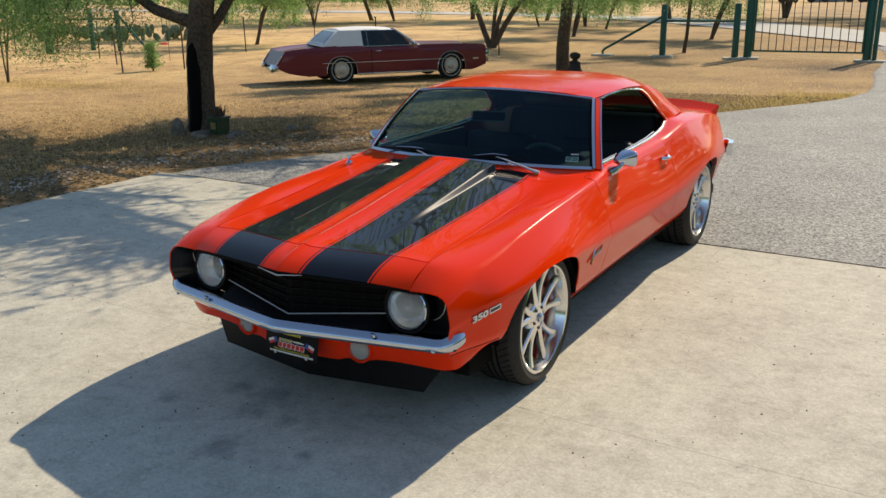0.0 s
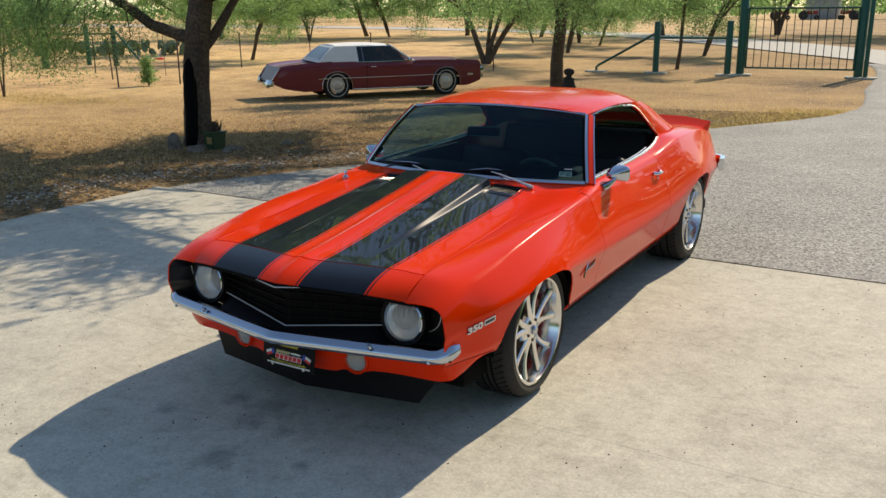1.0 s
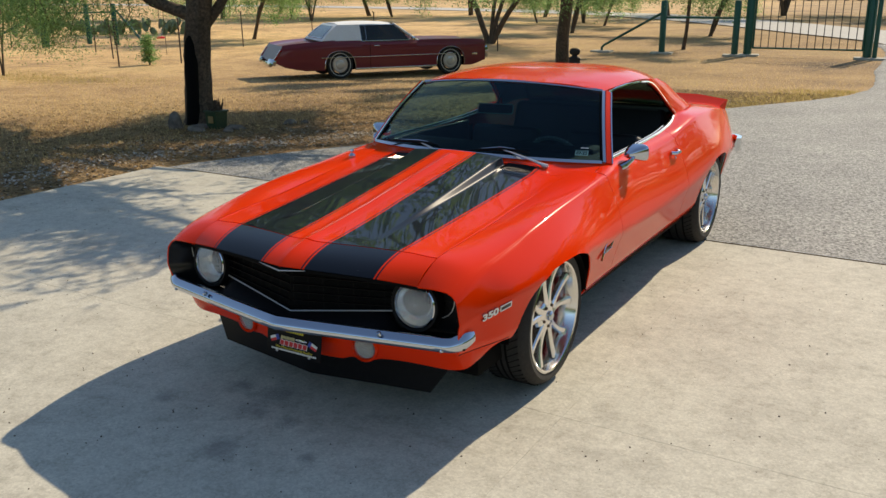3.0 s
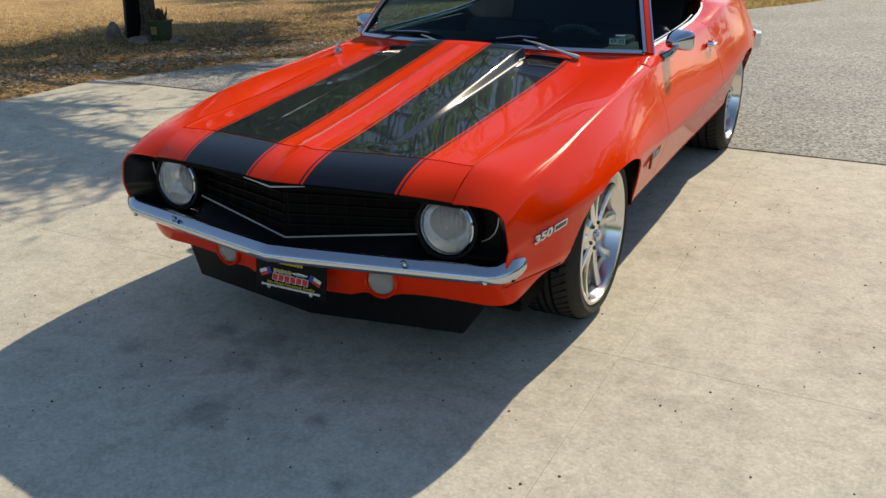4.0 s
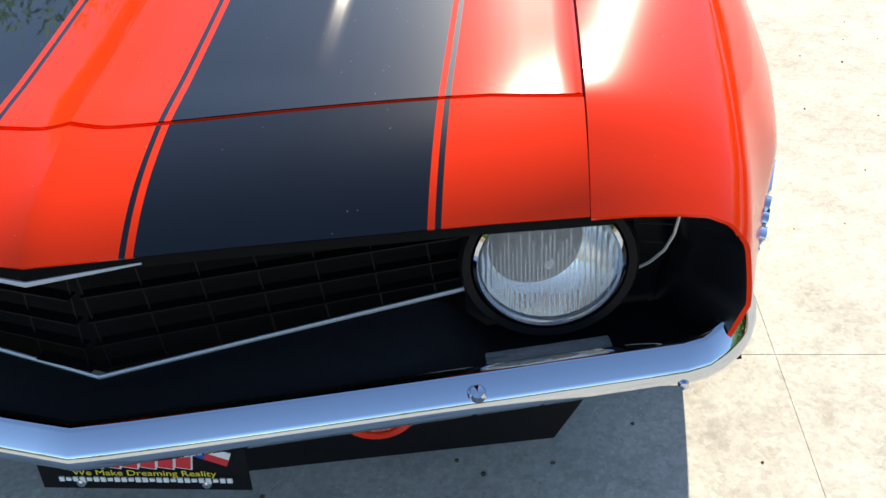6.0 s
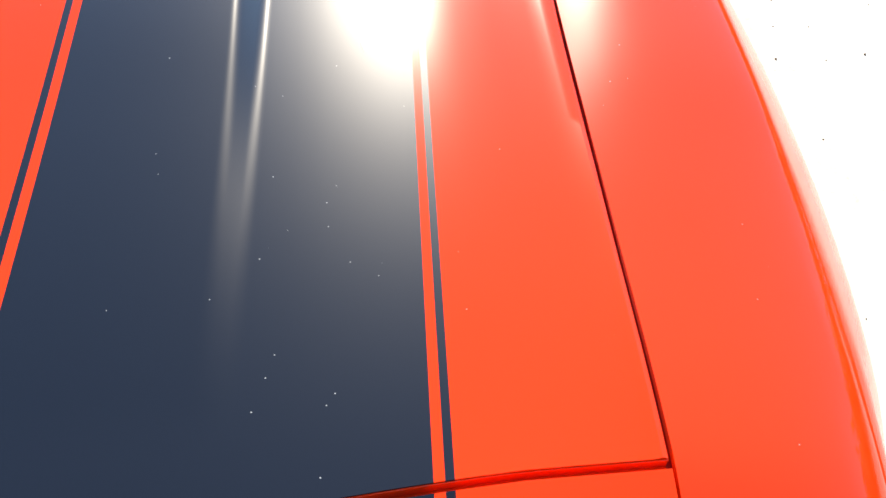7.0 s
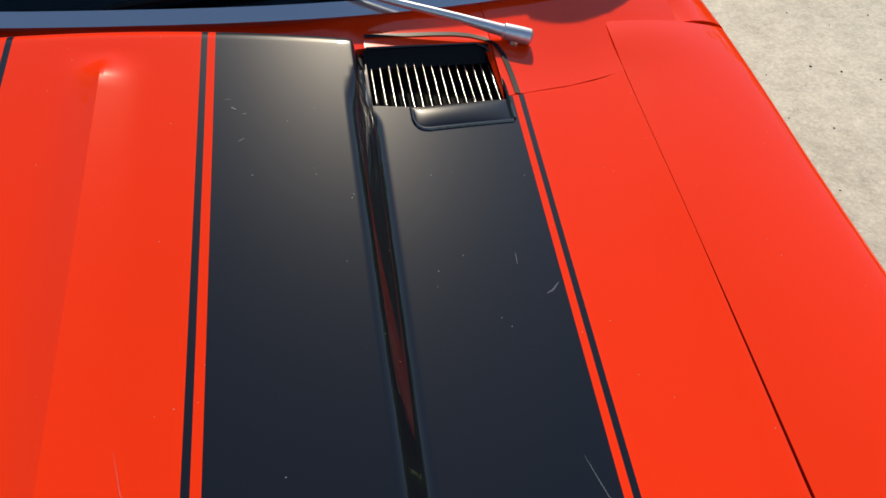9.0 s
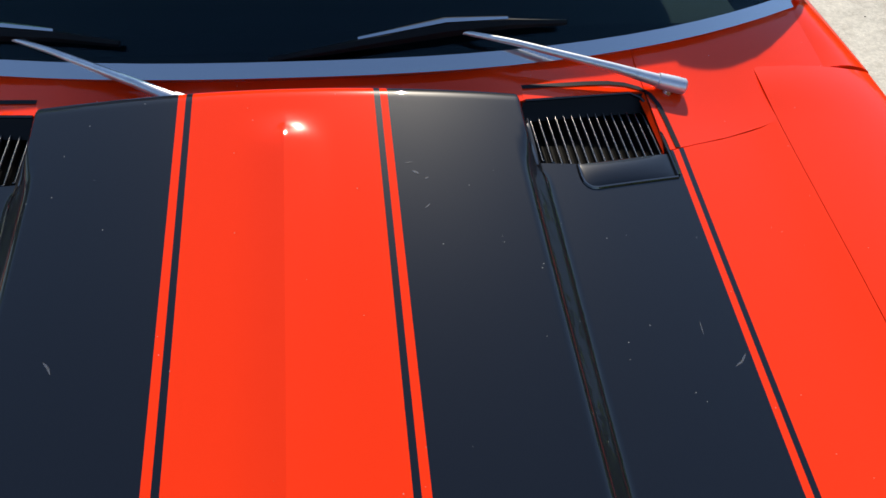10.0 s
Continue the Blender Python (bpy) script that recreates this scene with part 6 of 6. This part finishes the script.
# wire fence: thin rusty stakes with strands
stakes = [(-33, 20.4), (-27.0, 20.0), (-23.5, 18.0), (-20.62, 15.9), (-19.8, 17.7), (-23.9, 24.9), (-28.3, 34.8), (-18, 26), (-13, 27)]
for i, (x, y) in enumerate(stakes):
    e = thing("fence_stake", x, y, ground_z(x, y) - .06, "thin rusty steel fence stake", "fence post", "wire fence stakes")
    part("stake", tube([(0, 0, 0), (.04 * math.sin(i * 2.1), .03 * math.cos(i), 1.45)], .024, 6), M_steel, e)
    part("stake_tip", lathe([(.028, 1.42), (.02, 1.46), (.001, 1.47)], 8, 'z'), M_steel, e)

# ---- yard things round the big tree ----
M_rockdark = speckled("weathered_rock", (0.20, 0.17, 0.14), 0.95, 12, 0.4, bumpy=0.8)
def boulder(x, y, sx, sy, sz, seed, label="rough grey limestone rock"):
    rng_b = random.Random(seed)
    bm = bmesh.new()
    bmesh.ops.create_icosphere(bm, subdivisions=3, radius=1)
    for w in bm.verts:
        k = 1 + .22 * noise.noise(w.co * 1.6 + Vector((seed, 0, 0))) + .08 * noise.noise(w.co * 5)
        w.co = Vector((w.co.x * sx * k, w.co.y * sy * k, max(-.3, w.co.z) * sz * k))
    ob = new("rock", finish(bm, M_rockdark, "rock", 60))
    ob.matrix_world = pose(x, y, ground_z(x, y) - .035 + sz * .2, 0, 0, seed * 40)
    return tagged(ob, label, "rock", "rocks by the tree")


big = boulder(-7.45, 6.20, .11, .10, .20, 3, "upright weathered grey-brown rock")
for x, y, a, b, c, k in ((-6.98, 6.15, .20, .11, .07, 4), (-6.62, 6.55, .15, .10, .06, 5), (-7.1, 6.35, .16, .1, .06, 6), (-6.33, 7.41, .12, .09, .06, 7), (-6.2, 7.6, .08, .06, .04, 8), (-6.5, 6.3, .08, .07, .05, 9)):
    boulder(x, y, a, b, c, k)
pot = thing("planter_pot", -6.92, 6.50, ground_z(-6.9, 6.5) - .035, "square dark green planter pot with dead plant", "planter")
part("pot_body", sheet(lambda u, v: Vector(((.09 + .015 * v) * max(-1, min(1, 1.5 * math.cos(2 * math.pi * u))), (.10 + .02 * v) * max(-1, min(1, 1.5 * math.sin(2 * math.pi * u))), .25 * v)), 32, 4, flip=True), speckled("green_pot", (0.02, 0.06, 0.022), 0.5, 30, 0.4), pot)
part("pot_rim", box(.26, .26, .025, pose(0, 0, .255), .01), speckled("green_pot_rim", (0.03, 0.07, 0.03), 0.5, 30, 0.4), pot)
part("pot_mark", box(.10, .004, .10, pose(0, -.118, .14), .002), M_straw, pot)
rng = random.Random(5)
bm = bmesh.new()
for k in range(60):
    t, r = rng.uniform(0, 6.28), rng.uniform(.02, .10)
    p = Vector((r * math.cos(t), r * math.sin(t), .26))
    tube([p, p + Vector((rng.gauss(0, .04), rng.gauss(0, .04), rng.uniform(.05, .16)))], .006, 4, bm)
part("dry_plant", bm, M_bark, pot)

# plain dark yard figure leaning by the second tree: one smooth upright shape
bm = lathe([(.001, 0), (.22, 0), (.25, .10), (.20, .25), (.17, .42), (.19, .52), (.09, .60), (.08, .64), (.15, .70), (.175, .80), (.15, .90), (.08, .95), (.001, .96)], 20, 'z')
fig = new("yard_statue", finish(bm, M_iron, "yard_statue"))
fig.matrix_world = pose(-7.20, 20.5, ground_z(-7.2, 20.5) + .02, 0, 0, 0) @ Matrix.Diagonal((.95, .4, .62, 1))
tagged(fig, "flat black yard figure standing beside tree trunk", "statue")

# feeder hanging by the fence
fd = thing("hanging_feeder", -23.5, 20.2, ground_z(-23, 20) + .55, "small red and clear hanging feeder", "feeder")
part("feeder_dish", lathe([(.001, 0), (.14, 0), (.16, .05), (.05, .08)], 16, 'z'), M_redprint, fd)
part("feeder_bottle", lathe([(.05, .08), (.07, .12), (.07, .30), (.03, .38), (.001, .38)], 16, 'z'), M_lens, fd)
part("feeder_hook", tube([(0, 0, .38), (0, 0, 1.05), (.12, 0, 1.15), (.24, 0, 1.05), (.24, 0, -.65)], .010, 6), M_steel, fd)

# low bush at a stake
rng = random.Random(9)
bs = thing("dry_bush", -20.2, 16.75, ground_z(-20, 16.7) - .05, "small scrubby bush at the wire fence", "bush")
part("stems", tube([(0, 0, 0), (.03, 0, .5), (.0, .05, .95)], [.03, .02, .008], 6), M_bark, bs)
me = leaf_cloud(rng, [(rng.gauss(0, .1), rng.gauss(0, .1), .15 + .8 * rng.random()) for _ in range(60)], 1800, .07, .09)
c = new("leaves", me)
c.parent = bs

# prickly pears
M_cactus = speckled("prickly_pear_green", (0.20, 0.26, 0.14), 0.6, 20, 0.3)
rng = random.Random(31)
for i in range(5):
    x, y = -41.5 + i * 1.5 + rng.uniform(-.3, .3), 28.2 + i * .9
    e = thing("prickly_pear", x, y, ground_z(x, y) - .05, "grey-green prickly pear cactus clump", "cactus", "prickly pears")
    for k in range(22):
        m = pose(rng.gauss(0, .55), rng.gauss(0, .45), rng.uniform(.12, .70), rng.uniform(60, 115), rng.uniform(-40, 40), rng.uniform(0, 180)) @ Matrix.Diagonal((.19, .25, .045, 1))
        bm = bmesh.new()
        bmesh.ops.create_icosphere(bm, subdivisions=2, radius=1, matrix=m)
        part("cactus_pad", bm, M_cactus, e)

# far red tractors and a shed
for i, (x, y) in enumerate(((-20.5, 150), (-14.5, 150), (-24.5, 148))):
    e = thing("tractor", x, y, ground_z(x, y) - .03, "old red farm tractor far across the field", "tractor", "far tractors", rz=10 + 160 * (i == 1))
    part("engine_hood", box(1.7, .6, .6, pose(.5, 0, 1.15), .08), M_farmred, e)
    part("seat_deck", box(.9, 1.1, .35, pose(-.8, 0, .9), .08), M_farmred, e)
    part("steering_post", tube([(-.4, 0, 1.2), (-.6, 0, 1.75)], .04, 8), M_iron, e)
    for wx, wy, r in ((-.8, .75, .72), (-.8, -.75, .72), (1.2, .55, .38), (1.2, -.55, .38)):
        part("wheel", lathe([(.1, -.15), (r * .8, -.16), (r, -.10), (r, .10), (r * .8, .16), (.1, .15)], 20, 'y', Matrix.Translation((wx, wy, r))), M_rubber, e)
shed = thing("storage_shed", -19.5, 158, -.46, "grey metal shed far across the field", "shed")
part("shed_wall", box(5, 4, 4.2, pose(0, 0, 2.1), .05), speckled("grey_metal_sheet", (0.30, 0.31, 0.32), 0.6, 8, 0.2), shed)
part("shed_roof", box(5.4, 4.4, .2, pose(0, 0, 4.3, 3, 0, 0), .03), M_trim, shed)


# ---- gravel, litter and grass: stuff ----
rng = random.Random(41)


def stones(name, spots, label, mat, sizes):
    verts, faces = [], []
    for x, y, z in spots:
        r = rng.uniform(*sizes)
        n = len(verts)
        sx, sy, sz = r * rng.uniform(.7, 1.4), r * rng.uniform(.7, 1.3), r * rng.uniform(.4, .8)
        t = rng.uniform(0, 3.1)
        ring = [(sx * math.cos(t + k * 1.2566) * rng.uniform(.8, 1.2), sy * math.sin(t + k * 1.2566) * rng.uniform(.8, 1.2)) for k in range(5)]
        verts += [(x + a, y + b, z - sz * .2) for a, b in ring] + [(x + a * .6, y + b * .6, z + sz) for a, b in ring]
        faces += [(n + k, n + (k + 1) % 5, n + 5 + (k + 1) % 5, n + 5 + k) for k in range(5)] + [tuple(n + 5 + k for k in range(5))]
    me = bpy.data.meshes.new(name)
    me.from_pydata(verts, [], faces)
    me.materials.append(mat)
    return tagged(new(name, me), label, "gravel", kind="stuff")


spots = []
for _ in range(5200):
    y = rng.uniform(1.0, 14)
    edge = -4.95 if y < 3.7 else el(y)
    d = abs(rng.gauss(.85, .22)) if rng.random() < .6 else rng.uniform(0, 2.4)
    x = edge - .12 - d
    spots.append((x, y, ground_z(x, y) - .03))
stones("gravel_strip", spots, "pale crushed limestone gravel along the drive edge", M_gravel, (.005, .019))
spots = []
for _ in range(1500):
    x, y = rng.uniform(-4.8, 5), rng.uniform(-4, 3.6)
    spots.append((x, y, .0005))
stones("driveway_grit", spots, "tiny dark grit and seeds scattered on concrete", M_bark, (.002, .005))


def blades(name, spots, label, mat, length):
    verts, faces = [], []
    for x, y, z in spots:
        t, l = rng.uniform(0, 6.28), length * rng.uniform(.4, 1.3)
        lean = rng.uniform(.2, 1.3)
        n = len(verts)
        w = .004 + .06 * length * .3
        cx, cy = math.cos(t), math.sin(t)
        verts += [(x - cy * w, y + cx * w, z), (x + cy * w, y - cx * w, z), (x + cx * l * lean, y + cy * l * lean, z + l)]
        faces.append((n, n + 1, n + 2))
    me = bpy.data.meshes.new(name)
    me.from_pydata(verts, [], faces)
    me.materials.append(mat)
    return tagged(new(name, me), label, "grass", kind="stuff")


spots = []
for _ in range(130000):
    u = rng.random() ** 1.5
    ang = rng.uniform(-.35, 1.15)
    d = 6 + 34 * u
    x, y = 2 - d * math.sin(ang), -1 + d * math.cos(ang)
    if y < 3.8 and x > -5.3:
        continue
    if 3.6 < y < 36 and x > el(y) - .1:
        continue
    if x > -6.2 and y < 9:
        continue
    spots.append((x, y, ground_z(x, y) - .04))
blades("dry_grass", spots, "short sun-dried golden grass", M_straw, .045)
M_greengrass = material("green_grass_blade", (0.1, 0.15, 0.03), 0.9)
leafy(M_greengrass, (0.32, 0.26, 0.09), (0.62, 0.48, 0.20))
spots = []
for _ in range(8000):
    y = rng.uniform(9.5, 17)
    x = el(y) - abs(rng.gauss(0, .9)) - .05
    spots.append((x, y, ground_z(x, y) - .04))
for _ in range(5000):
    x, y = rng.gauss(-19.5, 2.2), rng.gauss(12.3, .8)
    spots.append((x, y, ground_z(x, y) - .04))
blades("green_grass", spots, "patch of greener grass along the drive", M_greengrass, .06)


# fallen leaflets, pods and twigs on the bare earth
M_litter = material("leaf_litter", (0.2, 0.14, 0.08), 0.9)
leafy(M_litter, (0.05, 0.035, 0.022), (0.50, 0.39, 0.23))
verts, faces = [], []
for _ in range(60000):
    y = rng.uniform(1.0, 16)
    edge = -4.95 if y < 3.7 else el(y)
    x = edge - .1 - abs(rng.gauss(0, 4.0))
    z = ground_z(x, y) - .030 + rng.uniform(0, .012)
    t, l, w = rng.uniform(0, 6.28), rng.uniform(.012, .05), rng.uniform(.004, .012)
    c, q = math.cos(t), math.sin(t)
    n = len(verts)
    verts += [(x - c * l, y - q * l, z), (x + q * w, y - c * w, z + .004), (x + c * l, y + q * l, z + rng.uniform(0, .01)), (x - q * w, y + c * w, z)]
    faces.append((n, n + 1, n + 2, n + 3))
me = bpy.data.meshes.new("leaf_litter")
me.from_pydata(verts, [], faces)
me.materials.append(M_litter)
tagged(new("leaf_litter", me), "brown leaf litter and twigs under the mesquite", "litter", kind="stuff")
